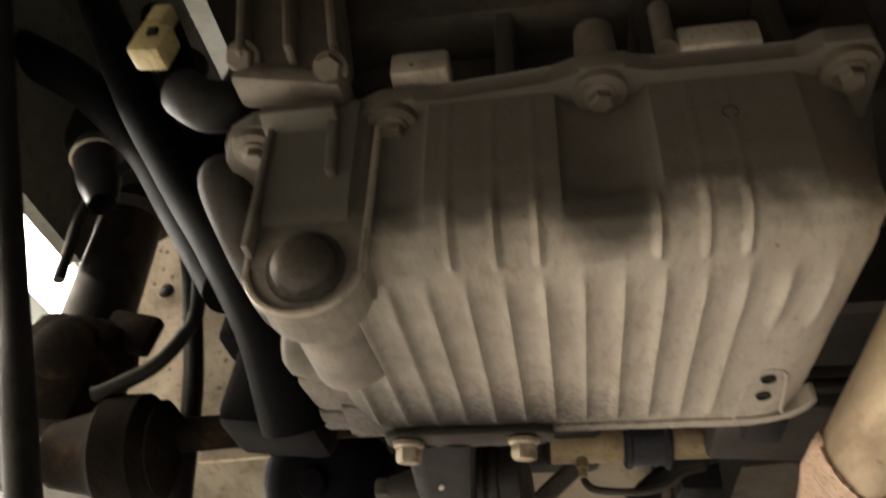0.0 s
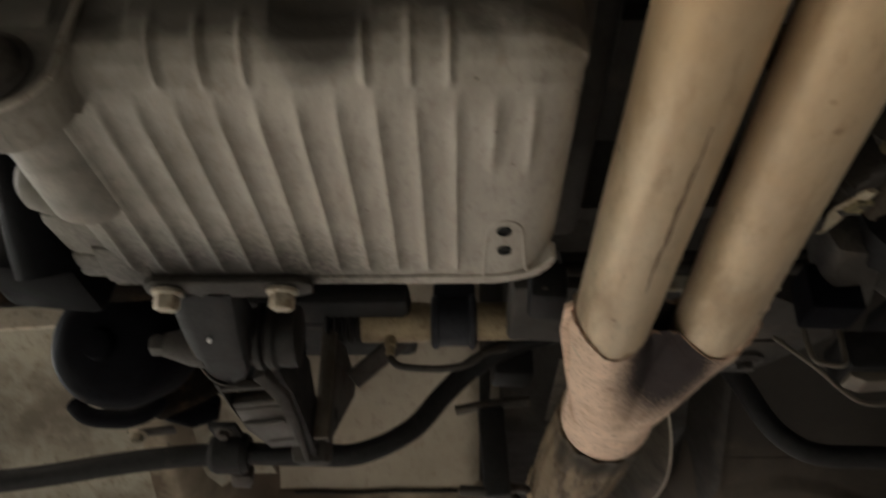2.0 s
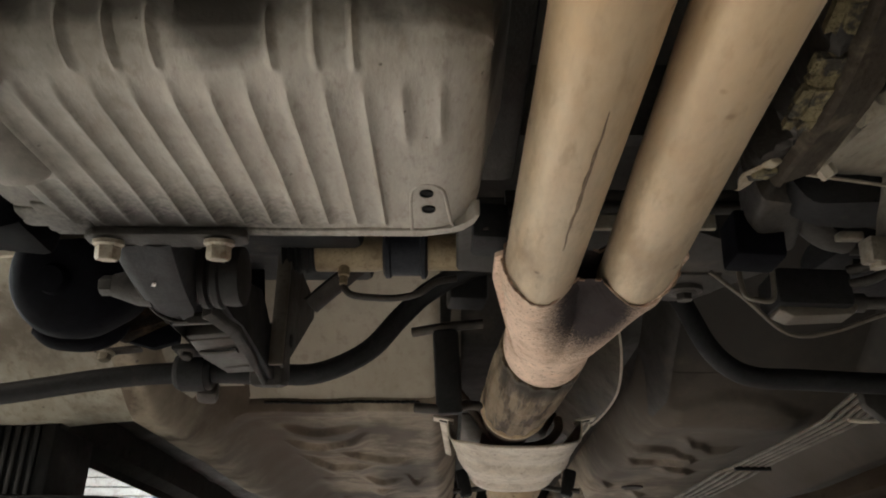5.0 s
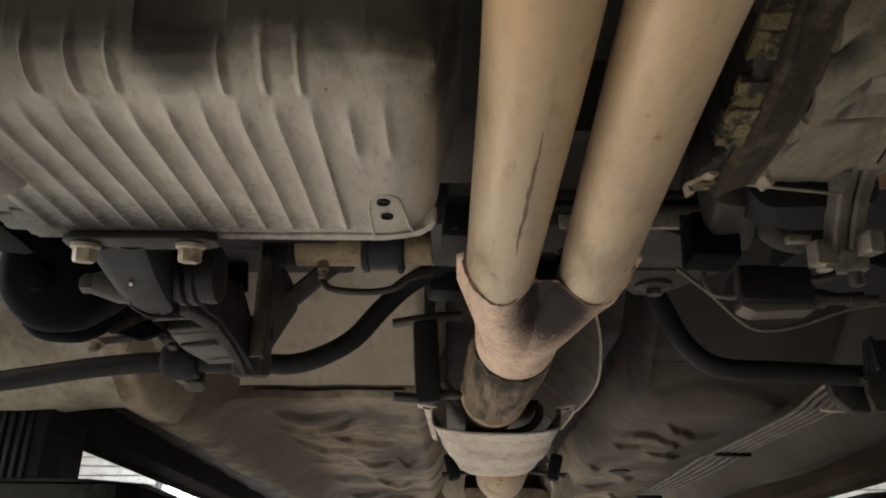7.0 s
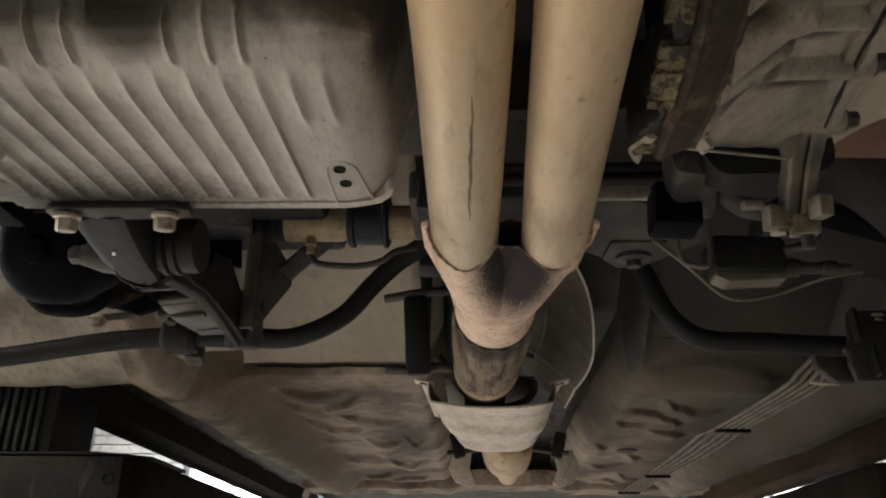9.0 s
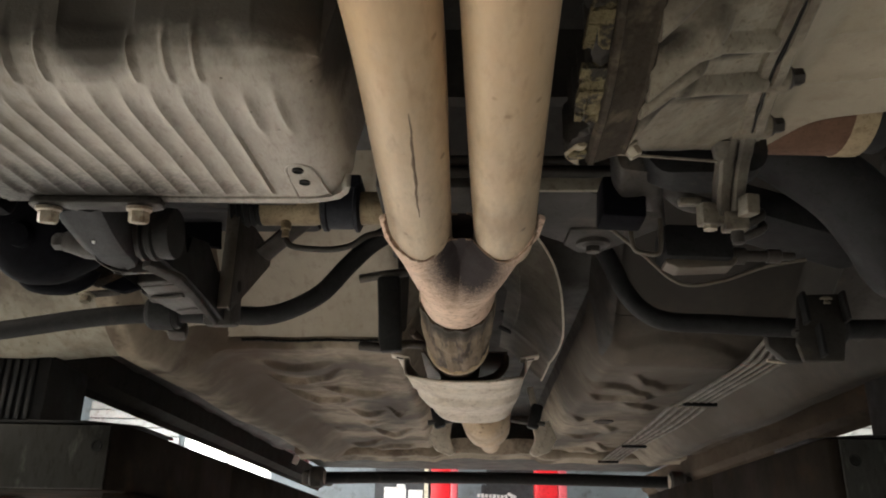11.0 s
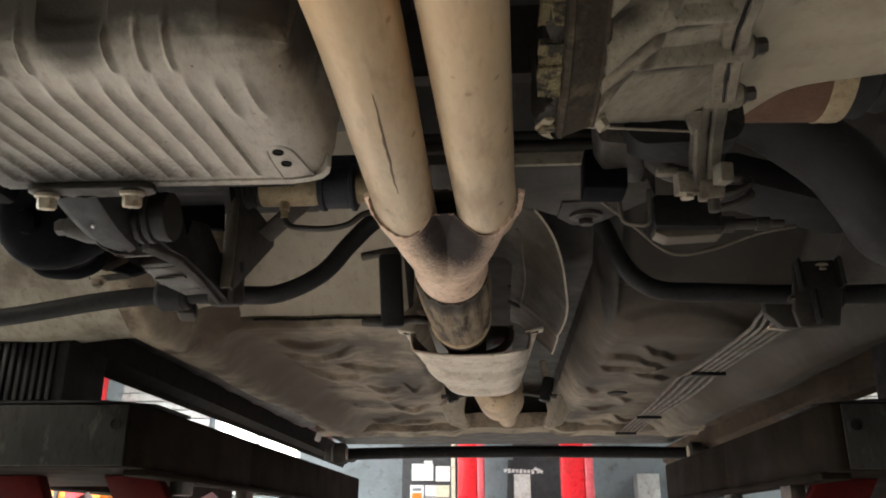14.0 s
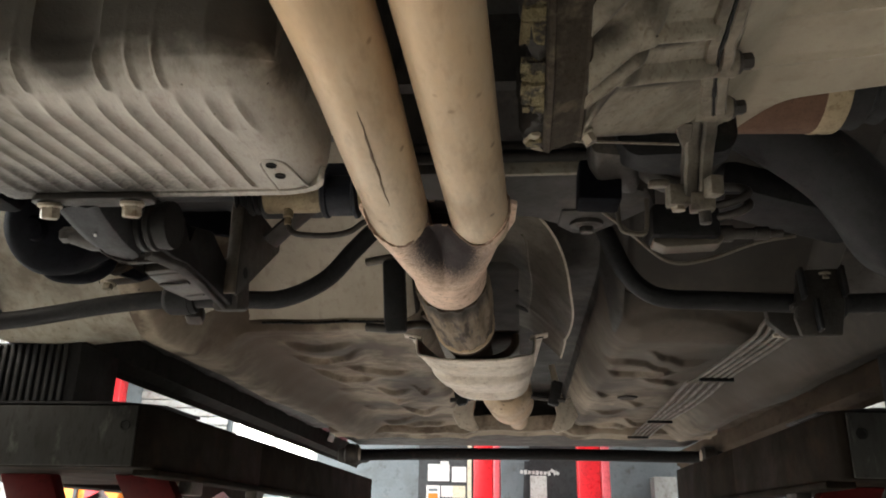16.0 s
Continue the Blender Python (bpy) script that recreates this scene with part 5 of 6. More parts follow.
part("arm_shoe", prism(B(), [(-0.121, 0.757, 1.741), (-0.074, 0.752, 1.743), (-0.073, 0.80, 1.739), (-0.073, 0.850, 1.737), (-0.104, 0.850, 1.735), (-0.117, 0.80, 1.737)], (0, 0, 0), (0, 0, 0.014), bev=0.002), STEELDARK, mount)
for y, xa, r in ((0.785, -0.116, 0.0036), (0.835, -0.106, 0.0030)):
    part("shoe_rib", tube(B(), [(xa, y, 1.738), (-0.094, y - 0.005, 1.7365), (-0.076, y - 0.008, 1.738)], r, 8, 4, 0.6), STEELDARK, mount)
part("arm_side", prism(B(), [(0, 0.652, 1.745), (0, 0.70, 1.745), (0, 0.735, 1.750), (0, 0.80, 1.748), (0, 0.900, 1.740), (0, 0.902, 1.775), (0, 0.80, 1.815), (0, 0.742, 1.800), (0, 0.735, 1.772), (0, 0.722, 1.784), (0, 0.712, 1.80), (0, 0.655, 1.795)], (-0.070, 0, 0), (-0.062, 0, 0), bev=0.002), BLACK, mount)
part("arm_strut", box(B(), (-0.072, 0.91, 1.775), (0.040, 0.05, 0.075), turn(14, 0, 0), bev=0.008), CAST_DARK, mount)
gusset = part("gusset", prism(B(), [(0, 0.857, 1.748), (0, 0.862, 1.745), (0, 0.90, 1.772), (0, 1.03, 1.866), (0, 1.03, 1.89), (0, 0.857, 1.89)], (-0.0485, 0, 0), (-0.0445, 0, 0), bev=0.001), CAST_DARK, mount, "dark triangular steel gusset")
part("flange", box(B(), (-0.0535, 0.857, 1.818), (0.017, 0.005, 0.142), turn(0, 0, -8), bev=0.0018), TUNNEL, gusset, "paler folded front flange")
part("brace_strut", tube(B(), [(-0.038, 0.960, 1.858), (-0.011, 0.955, 1.881), (0.025, 0.950, 1.911)], 0.020, 12, 4, 0.45), STEELDARK, mount)
part("hole", rev(B(), (-0.0442, 0.885, 1.785), (1, 0, 0), [(0, 0.008), (0.0008, 0.008), (0.0008, 0.006)], 16), HOLE, gusset)
bm = B()
box(bm, (-0.07, 0.90, 1.91), (0.22, 0.20, 0.03), turn(8, 0, 0), bev=0.01)
part("subframe_foot", bm, BLACK, mount)
# ---- left drive shaft ----
shaft = thing("drive_shaft", (-0.28, 0.70, 1.74), "drive shaft with a grimy outer joint", "drive shaft")
part("shaft", rev(B(), (-0.15, 0.675, 1.838), (-1, -0.06, -0.085), [(0, 0.0165), (0.26, 0.0165)], 20), JOINT, shaft)
bm = B()
rev(bm, (-0.362, 0.66, 1.806), (-1, -0.06, -0.06), [(0, 0.02), (0.004, 0.036), (0.012, 0.046), (0.016, 0.042), (0.028, 0.053), (0.062, 0.054), (0.078, 0.040), (0.12, 0.03)], 32)
part("outer_joint", bm, JOINT, shaft, "grimy outer joint")
# ---- suspension leg and lines seen through the arch ----
leg = thing("suspension_leg", (-0.47, 0.66, 1.85), "dark suspension leg and hub carrier", "suspension")
bm = B()
rev(bm, (-0.545, 0.73, 1.90), (-0.02, 0.02, 1), [(0, 0.05), (0.05, 0.052), (0.07, 0.042), (0.26, 0.040), (0.27, 0.052), (0.29, 0.052), (0.30, 0.035), (0.6, 0.035)], 24)
part("strut", bm, RUSTSTRUT, leg, "black strut with rusty brown patches")
bm = B()
box(bm, (-0.515, 0.68, 1.90), (0.11, 0.09, 0.13), turn(6, 12, 0), bev=0.03)
box(bm, (-0.455, 0.67, 1.945), (0.06, 0.02, 0.045), turn(0, 14, 0), bev=0.006)
rev(bm, (-0.500, 0.64, 1.907), (0.1, -1, -0.1), [(0, 0.034), (0.012, 0.034), (0.018, 0.028), (0.022, 0.012)], 20)
part("hub_carrier", bm, JOINT, leg)
part("brake_hose", tube(B(), [(-0.44, 0.62, 1.845), (-0.427, 0.62, 1.849), (-0.387, 0.62, 1.872), (-0.366, 0.62, 1.902), (-0.357, 0.62, 1.930), (-0.366, 0.62, 1.985), (-0.39, 0.63, 2.05)], 0.0075, 12), RUBBER, leg, "black rubber brake hose")
part("sensor_cable", tube(B(), [(-0.350, 0.68, 1.70), (-0.358, 0.68, 1.766), (-0.372, 0.68, 1.872), (-0.387, 0.68, 1.94), (-0.412, 0.68, 2.032), (-0.44, 0.68, 2.102)], 0.0105, 12), RUBBER, leg)
part("loop_hose", tube(B(), [(-0.466, 0.55, 1.93), (-0.468, 0.55, 1.97), (-0.470, 0.55, 2.005), (-0.463, 0.55, 2.045), (-0.445, 0.55, 2.073), (-0.42, 0.55, 2.087), (-0.38, 0.55, 2.08)], 0.006, 12), RUBBER, leg)
part("top_mount", box(B(), (-0.545, 0.64, 2.22), (0.12, 0.10, 0.09), turn(0, -10, 0), bev=0.02), BLACK, leg)
arm = thing("engine_cradle", (-0.26, 0.45, 1.80), "black painted cradle leg beside the engine", "engine cradle")
bm = B()
tube(bm, [(-0.50, 0.44, 2.29), (-0.465, 0.44, 2.225), (-0.365, 0.44, 2.046), (-0.295, 0.443, 1.94), (-0.243, 0.452, 1.872), (-0.208, 0.475, 1.815), (-0.195, 0.525, 1.76)], lambda s: 0.023 + 0.010 * smooth01(s, 0.4, 0.8), 18, 8, 0.9)
part("leg", bm, GLOSSBLACK, arm)
bm = B()
tube(bm, [(-0.66, 0.50, 2.27), (-0.60, 0.50, 2.235), (-0.49, 0.50, 2.155), (-0.39, 0.50, 2.05), (-0.32, 0.49, 1.95), (-0.26, 0.49, 1.86)], lambda s: 0.034 - 0.006 * s, 18, 8, 0.7)
part("brace", bm, GLOSSBLACK, arm)
bm = B()
tube(bm, [(-0.42, 0.50, 2.24), (-0.34, 0.50, 2.08), (-0.27, 0.50, 1.95), (-0.225, 0.51, 1.86), (-0.21, 0.54, 1.80)], 0.036, 18, 8, 0.6)
part("brace", bm, GLOSSBLACK, arm)
bm = B()
box(bm, (-0.225, 0.57, 1.825), (0.085, 0.07, 0.12), turn(0, 6, 0), bev=0.012)
box(bm, (-0.258, 0.556, 1.862), (0.050, 0.045, 0.040), turn(0, 6, 0), bev=0.006)
part("foot", bm, GLOSSBLACK, arm)
part("drop_link", tube(B(), [(-0.459, 0.330, 2.109), (-0.375, 0.330, 1.910), (-0.298, 0.330, 1.735), (-0.245, 0.330, 1.615)], 0.0085, 14), BLACK, leg)
bm = B()
rev(bm, (-0.50, 0.56, 2.13), (0.42, -0.1, -0.9), [(0, 0.0), (0.002, 0.012), (0.010, 0.020), (0.03, 0.025), (0.08, 0.022), (0.12, 0.014)], 24, caps=False)
# glossy bowl in the arch, taken for a spring seat
bowl_thing = thing("arch_bowl", (-0.48, 0.56, 2.02), "dark glossy bowl with a bright rim in the arch", "bowl")
part("bowl", bm, BODYPAINT, bowl_thing)
part("rim", rev(B(), (-0.487, 0.557, 2.102), (0.42, -0.1, -0.9), [(0, 0.0255), (0.003, 0.027), (0.006, 0.0255)], 28), SHIELD, bowl_thing, "bright metal rim")
# ---- gearbox ----
gear = thing("gearbox", (0.50, 0.42, 1.77), "dusty grey cast gearbox with ribs and bolts", "gearbox")
# raised webs on the bell: from, to, half width, height, fade
SEGS = (((0.428, 0.337), (0.376, 0.368), 0.0135, 0.021), ((0.424, 0.368), (0.376, 0.398), 0.0085, 0.015), ((0.412, 0.390), (0.387, 0.450), 0.0045, 0.006),
        ((0.418, 0.296), (0.376, 0.322), 0.0115, 0.018), ((0.430, 0.352), (0.480, 0.370), 0.0070, 0.011), ((0.414, 0.386), (0.490, 0.424), 0.0080, 0.013),
        ((0.430, 0.305), (0.480, 0.318), 0.0065, 0.010), ((0.400, 0.255), (0.480, 0.268), 0.010, 0.012))


def ridge(x, y):
    d = 0.0
    for (xa, ya), (xb, yb), w, h in SEGS:
        t = min(max(((x - xa) * (xb - xa) + (y - ya) * (yb - ya)) / ((xb - xa) ** 2 + (yb - ya) ** 2), 0), 1)
        q = math.hypot(x - lerp(xa, xb, t), y - lerp(ya, yb, t)) / w
        if q < 1:
            d = max(d, h * (1 - q * q) ** 0.8 * (0.75 + 0.25 * t))
    return d


def housing_rise(y):
    """The round of the clutch housing: how far its wall has climbed ahead of its lowest line."""
    d = min(max(0.40 - y, 0.0), 0.17)
    return 0.20 - math.sqrt(0.04 - d * d) + 1.6 * max(0.23 - y, 0.0)


def bell_z(x, y):
    return 1.768 + 0.40 * (x - 0.39) + housing_rise(y)


def bell(u, v):
    x = lerp(0.386, 0.508, u)
    back = 0.486 + 0.74 * (x - 0.39)
    y = lerp(0.10, back, v)
    edge = max(0.0, 1 - (back - y) / 0.026)
    return x, y, bell_z(x, y) - ridge(x, y) + 0.010 * edge * edge + 0.0012 * noise.noise((x * 40, y * 40, 2.0))


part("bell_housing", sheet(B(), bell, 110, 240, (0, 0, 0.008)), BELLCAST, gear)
part("rear_face", sheet(B(), lambda u, v: (lerp(0.36, 0.508, u), 0.476 + 0.74 * (lerp(0.36, 0.508, u) - 0.39), lerp(1.790 + 0.050 * u, 2.1, v)), 8, 4, (0, 0.004, 0)), CAST_DARK, gear)
part("cover_lip", prism(B(), [(0.362, 0.450, 1.7565), (0.482, 0.522, 1.7855), (0.482, 0.5255, 1.7862), (0.362, 0.4535, 1.7572)], (0, 0, 0), (0, 0, 0.0016)), CAST_GREY, gear, "thin pale edge of the cover plate")
boss = part("web_boss", rev(B(), (0.404, 0.3505, 1.779), (1, -0.34, 0.28), [(0, 0.006), (0.006, 0.0105), (0.026, 0.0125), (0.0285, 0.0115), (0.029, 0.0)], 22, caps=False), CAST_GREY, gear)
part("socket", rev(B(), (0.4305, 0.3415, 1.7862), (1, -0.34, 0.28), [(0, 0.0065), (0.0012, 0.0065), (0.0012, 0.004)], 14), HOLE, boss)


def case_z(x, y):
    d = min(max(0.44 - y, 0.0), 0.22)
    return 1.819 + 0.032 * smooth01(x, 0.505, 0.560) + 0.02 * (x - 0.55) + 0.26 - math.sqrt(0.0676 - d * d)


def case(u, v):
    x = lerp(0.512, 0.86, u)
    back = 0.590 + 0.066 * math.exp(-((x - 0.548) / 0.030) ** 2) - 0.10 * (1 - smooth01(x, 0.512, 0.550)) - 0.19 * (x - 0.60)
    y = lerp(0.05, back, v)
    edge = max(0.0, 1 - (back - y) / 0.035)
    z = case_z(x, y)
    for y0 in (0.426, 0.498):
        z -= 0.0042 * max(0.0, 1 - abs(y - y0 + 0.03 * u) / 0.006) * smooth01(x, 0.535, 0.55) * (1 - smooth01(x, 0.63, 0.68))
    return x, y, z + 0.025 * edge * edge


part("gear_case", sheet(B(), case, 80, 140, (0, 0, 0.008)), CASECAST, gear)
# joint flange between the housing and the case, in two halves with a seam
LINE_X = ((0.10, 0.484), (0.33, 0.484), (0.39, 0.482), (0.437, 0.489), (0.48, 0.497), (0.515, 0.505), (0.54, 0.508))


def flange_x(y):
    for (a, p), (b, q) in zip(LINE_X, LINE_X[1:]):
        if y <= b:
            return lerp(p, q, (y - a) / (b - a))
    return LINE_X[-1][1]


for half, (a, b) in enumerate(((-0.004, 0.0075), (0.0085, 0.0195))):
    loops = []
    for k in range(90):
        y = lerp(0.10, 0.532, k / 89)
        x = flange_x(y) + 0.0012 * noise.noise((y * 50, half, 0.3))
        z = bell_z(x, y) - 0.005 - 0.0012 * noise.noise((y * 30, half, 1.3))
        loops.append([(x + a, y, z + 0.04), (x + a, y, z + 0.003), (x + a + 0.002, y, z), (x + b - 0.002, y, z + 0.001), (x + b, y, z + 0.004), (x + b, y, z + 0.04)])
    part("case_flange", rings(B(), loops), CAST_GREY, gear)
part("seam_gap", tube(B(), [(flange_x(y) + 0.0078, y, bell_z(flange_x(y), y) - 0.0035) for y in [0.12 + 0.02 * k for k in range(21)]], lambda q: 0.0010 + 0.0014 * max(0.0, math.sin(q * 31)) ** 4, 6, 2), HOLE, gear)
for y, z in ((0.245, 1.868), (0.335, 1.832), (0.432, 1.813), (0.520, 1.820)):
    x = flange_x(y)
    boss = part("bolt_boss", rev(B(), (x - 0.012, y, z), (1, 0, 0), [(0, 0.004), (0.004, 0.0115), (0.034, 0.0120), (0.0365, 0.0105)], 20), CAST_GREY, gear)
    part("bolt", hexa(B(), (x + 0.024, y, z), (1, 0, 0.08), 0.0125, 0.013, 0.0095), STEELDARK, boss, "dark hexagon bolt")
# the flange runs down into the mount lugs behind the housing
for half, (a, b) in enumerate(((-0.017, -0.0015), (0.0, 0.0145))):
    loops = []
    for k in range(24):
        q = k / 23
        y, z = lerp(0.500, 0.578, q), 1.8135 - 0.060 * q ** 2.2
        x = lerp(0.5065, 0.5075, q) + 0.0010 * noise.noise((q * 9, half, 4.0))
        w = 1 - 0.22 * q
        d = 0.004 + 0.010 * q
        loops.append([(x + a * w, y + d, z + 0.016), (x + a * w, y, z + 0.002), (x + a * w + 0.0025, y - 0.001, z), (x + b * w - 0.003, y - 0.001, z + 0.0005), (x + b * w, y, z + 0.003), (x + b * w, y + d, z + 0.016)])
    part("lug_bridge", rings(B(), loops), BRIDGE, gear)
part("bridge_web", prism(B(), [(0.478, 0.522, 1.806), (0.496, 0.520, 1.806), (0.498, 0.560, 1.790), (0.490, 0.548, 1.798)], (0, 0, 0), (0, 0.008, 0.006), bev=0.002), BRIDGE, gear)
for c, size, rz in (((0.4895, 0.583, 1.7605), (0.0205, 0.018, 0.021), 6), ((0.5115, 0.582, 1.7530), (0.0225, 0.018, 0.018), -4), ((0.5180, 0.560, 1.7600), (0.0130, 0.018, 0.019), 12), ((0.4735, 0.590, 1.7770), (0.020, 0.012, 0.007), 0)):
    lug = part("alloy_lug", box(B(), c, size, turn(8, 0, rz), bev=0.0018), LUGCAST, gear, "pale cast mounting lug")
    if size[2] > 0.0203:
        part("lug_nut", hexa(B(), (c[0], c[1] + 0.002, c[2] - size[2] / 2 + 0.002), (0, 0.1, -1), 0.0125, 0.006, 0.008), BOLT, lug)
part("lug_stud", rev(B(), (0.5135, 0.584, 1.745), (0.05, 0.1, -1), [(0, 0.006), (0.012, 0.006), (0.013, 0.0045)], 12), STEELDARK, gear)
# flywheel cover: a curved strip round the housing
loops = []
for k in range(70):
    y = lerp(0.12, 0.458, k / 69)
    r = housing_rise(y) + 0.0006 * noise.noise((y * 60, 0, 0))
    loops.append([(x, y, z + r) for x, z in ((0.3555, 1.80), (0.3555, 1.7535), (0.3575, 1.7500), (0.3610, 1.7490), (0.3625, 1.7515), (0.3840, 1.7595), (0.3865, 1.7585), (0.3885, 1.7610), (0.3885, 1.80))])
part("flywheel_cover", rings(B(), loops), COVER, gear, "dark brown flywheel cover strip")
bm = B()
rnd = random.Random(5)
loops = []
for k in range(110):
    y = lerp(0.12, 0.462, k / 109)
    r = housing_rise(y)
    w = 0.018 + rnd.uniform(-0.0022, 0.0022) + 0.0035 * math.sin(y * 50) - 0.0155 * math.exp(-((y - 0.412) / 0.013) ** 2)
    loops.append([(0.3558 - w * q, y, z + r) for q, z in ((0, 1.79), (0, 1.757), (0.4, 1.755 + rnd.uniform(-0.002, 0.002)), (0.8, 1.757 + rnd.uniform(-0.002, 0.003)), (1, 1.764), (1, 1.79))])
rings(bm, loops)
gasket = part("gasket_edge", bm, CAST_DARK, gear, "crumbling yellow-brown gasket edge")
rnd = random.Random(8)
y = 0.15
while y < 0.432:
    w = rnd.uniform(0.008, 0.017)
    if not 0.394 < y < 0.424 and rnd.random() < 0.80:
        for x0, x1 in ((0.3375, 0.3450), (0.3457, 0.3550)) if rnd.random() < 0.6 else ((0.3385, 0.3550),):
            q = 0.0018
            out = [(x0 + rnd.uniform(-q, q), y + rnd.uniform(-q, q)), (x1, y + rnd.uniform(-q, q)), (x1 + rnd.uniform(-q, 0), y + w - 0.0010 + rnd.uniform(-q, q)), (lerp(x0, x1, 0.4), y + w - 0.001 + rnd.uniform(-q, q)), (x0 + rnd.uniform(-q, q), y + w - 0.0014 + rnd.uniform(-q, q))]
            dz = rnd.uniform(-0.0014, 0.0014)
            part("flake", prism(B(), [(a, b, housing_rise(b)) for a, b in out], (0, 0, 1.7515 + dz), (0, 0, 1.757)), MOSS, gasket)
    y += w
tongue = [(0.350, 0.432, 1.754), (0.3465, 0.448, 1.757), (0.346, 0.466, 1.763), (0.351, 0.490, 1.770), (0.357, 0.514, 1.779), (0.360, 0.528, 1.786)]
part("corner_tab", tube(B(), tongue, lambda q: 0.0042 + 0.0030 * math.sin(math.pi * min(q * 1.35, 1)) - 0.0032 * q, 10, 5, 0.45), GASKET_END, gear, "pale broken gasket corner")
part("corner_tab", box(B(), (0.3490, 0.449, 1.7565), (0.012, 0.016, 0.008), turn(10, 0, 12), bev=0.002), MOSS, gear)
part("cover_bolt", hexa(B(), (0.391, 0.457, 1.7665), (0.5, 0.1, -0.8), 0.0105, 0.011, 0.0075), BOLT, gear)
part("upper_mass", box(B(), (0.58, 0.27, 2.07), (0.50, 0.40, 0.30), bev=0.03), CAST_DARK, gear)
cup = thing("drive_joint", (0.60, 0.62, 1.85), "rusty brown drive joint cup with pale band", "drive joint")
bm = B()
rev(bm, (0.53, 0.640, 1.923), (1, 0.0, 0), [(0, 0.05), (0.015, 0.060), (0.122, 0.0625), (0.124, 0.058)], 32)
part("cup", bm, RUST, cup)
part("band", rev(B(), (0.651, 0.640, 1.923), (1, 0.0, 0), [(0, 0.062), (0.003, 0.0638), (0.010, 0.0632), (0.017, 0.0638), (0.025, 0.0635), (0.027, 0.060)], 32), BRASS, cup, "pale metal band")
bm = B()
rev(bm, (0.678, 0.640, 1.923), (1, 0.05, 0), [(0, 0.058), (0.02, 0.060), (0.03, 0.050), (0.045, 0.054), (0.055, 0.042), (0.07, 0.046), (0.08, 0.03), (0.30, 0.018)], 28)
part("boot", bm, RUBBER, cup)
# ---- subframe and things behind the gearbox ----
sub = thing("subframe", (0.42, 0.85, 1.82), "pale dusty subframe beam behind the gearbox", "subframe")
bm = B()
prism(bm, [(0.15, 0.86, 0), (0.15, 0.74, 0), (0.40, 0.74, 0), (0.44, 0.78, 0), (0.50, 0.80, 0), (0.52, 0.86, 0), (0.47, 0.93, 0), (0.43, 0.955, 0), (0.39, 0.92, 0), (0.36, 0.88, 0)], (0, 0, 1.862), (0, 0, 1.90), bev=0.006)
part("beam", bm, UNDERSEAL, sub)
part("front_lip", box(B(), (0.355, 0.737, 1.868), (0.13, 0.008, 0.022), turn(4, 0, 0), bev=0.002), CORNER, sub, "pale dusty front lip")
part("bolt_ear", prism(B(), [(0.395, 0.86, 0), (0.465, 0.86, 0), (0.470, 0.915, 0), (0.445, 0.945, 0), (0.415, 0.945, 0), (0.392, 0.915, 0)], (0, 0, 1.8585), (0, 0, 1.866), bev=0.002), UNDERSEAL, sub)
bm = B()
rev(bm, (0.431, 0.905, 1.869), (0, 0.1, -1), [(0, 0.033), (0.006, 0.032), (0.008, 0.024), (0.014, 0.023), (0.015, 0.020)], 28)
hexa(bm, (0.431, 0.905, 1.856), (0, 0.1, -1), 0.018, 0.012, 0.016)
part("subframe_bolt", bm, STEELDARK, sub)
for z in (1.892, 1.879):
    part("pipe", tube(B(), [(0.20, 0.73, z), (0.33, 0.73, z), (0.40, 0.73, z), (0.46, 0.735, z + 0.003)], 0.0075, 10), CAST_DARK, sub)
link = thing("shift_bracket", (0.49, 0.68, 1.77), "black bracket and housing behind the gearbox", "bracket")


def lump(sections):
    """A rounded casting through (y, middle x, middle z, half width, half height)."""
    return rings(B(), [[(xc + hw * math.copysign(abs(math.cos(a)) ** 0.5, math.cos(a)), y + 0.003 * math.sin(3 * a), zc + hh * math.copysign(abs(math.sin(a)) ** 0.5, math.sin(a)) + 0.002 * math.sin(5 * a + y * 90)) for a in [k * math.tau / 32 for k in range(32)]] for y, xc, zc, hw, hh in sections])


part("housing", lump(((0.60, 0.434, 1.850, 0.012, 0.018), (0.605, 0.434, 1.850, 0.024, 0.032), (0.64, 0.436, 1.842, 0.026, 0.036), (0.672, 0.446, 1.834, 0.024, 0.030), (0.685, 0.450, 1.830, 0.012, 0.016))), STEELDARK, link)
part("box", box(B(), (0.423, 0.662, 1.807), (0.046, 0.042, 0.046), turn(0, 3, 0), bev=0.004), PITCH, link)
part("backing", lump(((0.585, 0.495, 1.845, 0.040, 0.020), (0.59, 0.495, 1.845, 0.060, 0.036), (0.625, 0.495, 1.842, 0.058, 0.036), (0.63, 0.495, 1.842, 0.030, 0.020))), BLACK, link)
part("web", tube(B(), [(0.430, 0.64, 1.846), (0.462, 0.65, 1.832), (0.49, 0.662, 1.812), (0.515, 0.67, 1.808)], lambda s: 0.016 - 0.004 * s, 14, 6, 0.7), CAST_DARK, link)
pump = thing("slave_cylinder", (0.55, 0.84, 1.79), "black cylinder box with alloy base and fittings", "cylinder")
part("housing", box(B(), (0.545, 0.835, 1.823), (0.085, 0.06, 0.045), turn(0, 2, 0), bev=0.007), BLACK, pump)
part("base", prism(B(), [(0.505, 0, 1.803), (0.592, 0, 1.806), (0.592, 0, 1.80), (0.585, 0, 1.793), (0.52, 0, 1.790), (0.505, 0, 1.797)], (0, 0.815, 0), (0, 0.845, 0), bev=0.002), TUNNEL, pump)
bm = B()
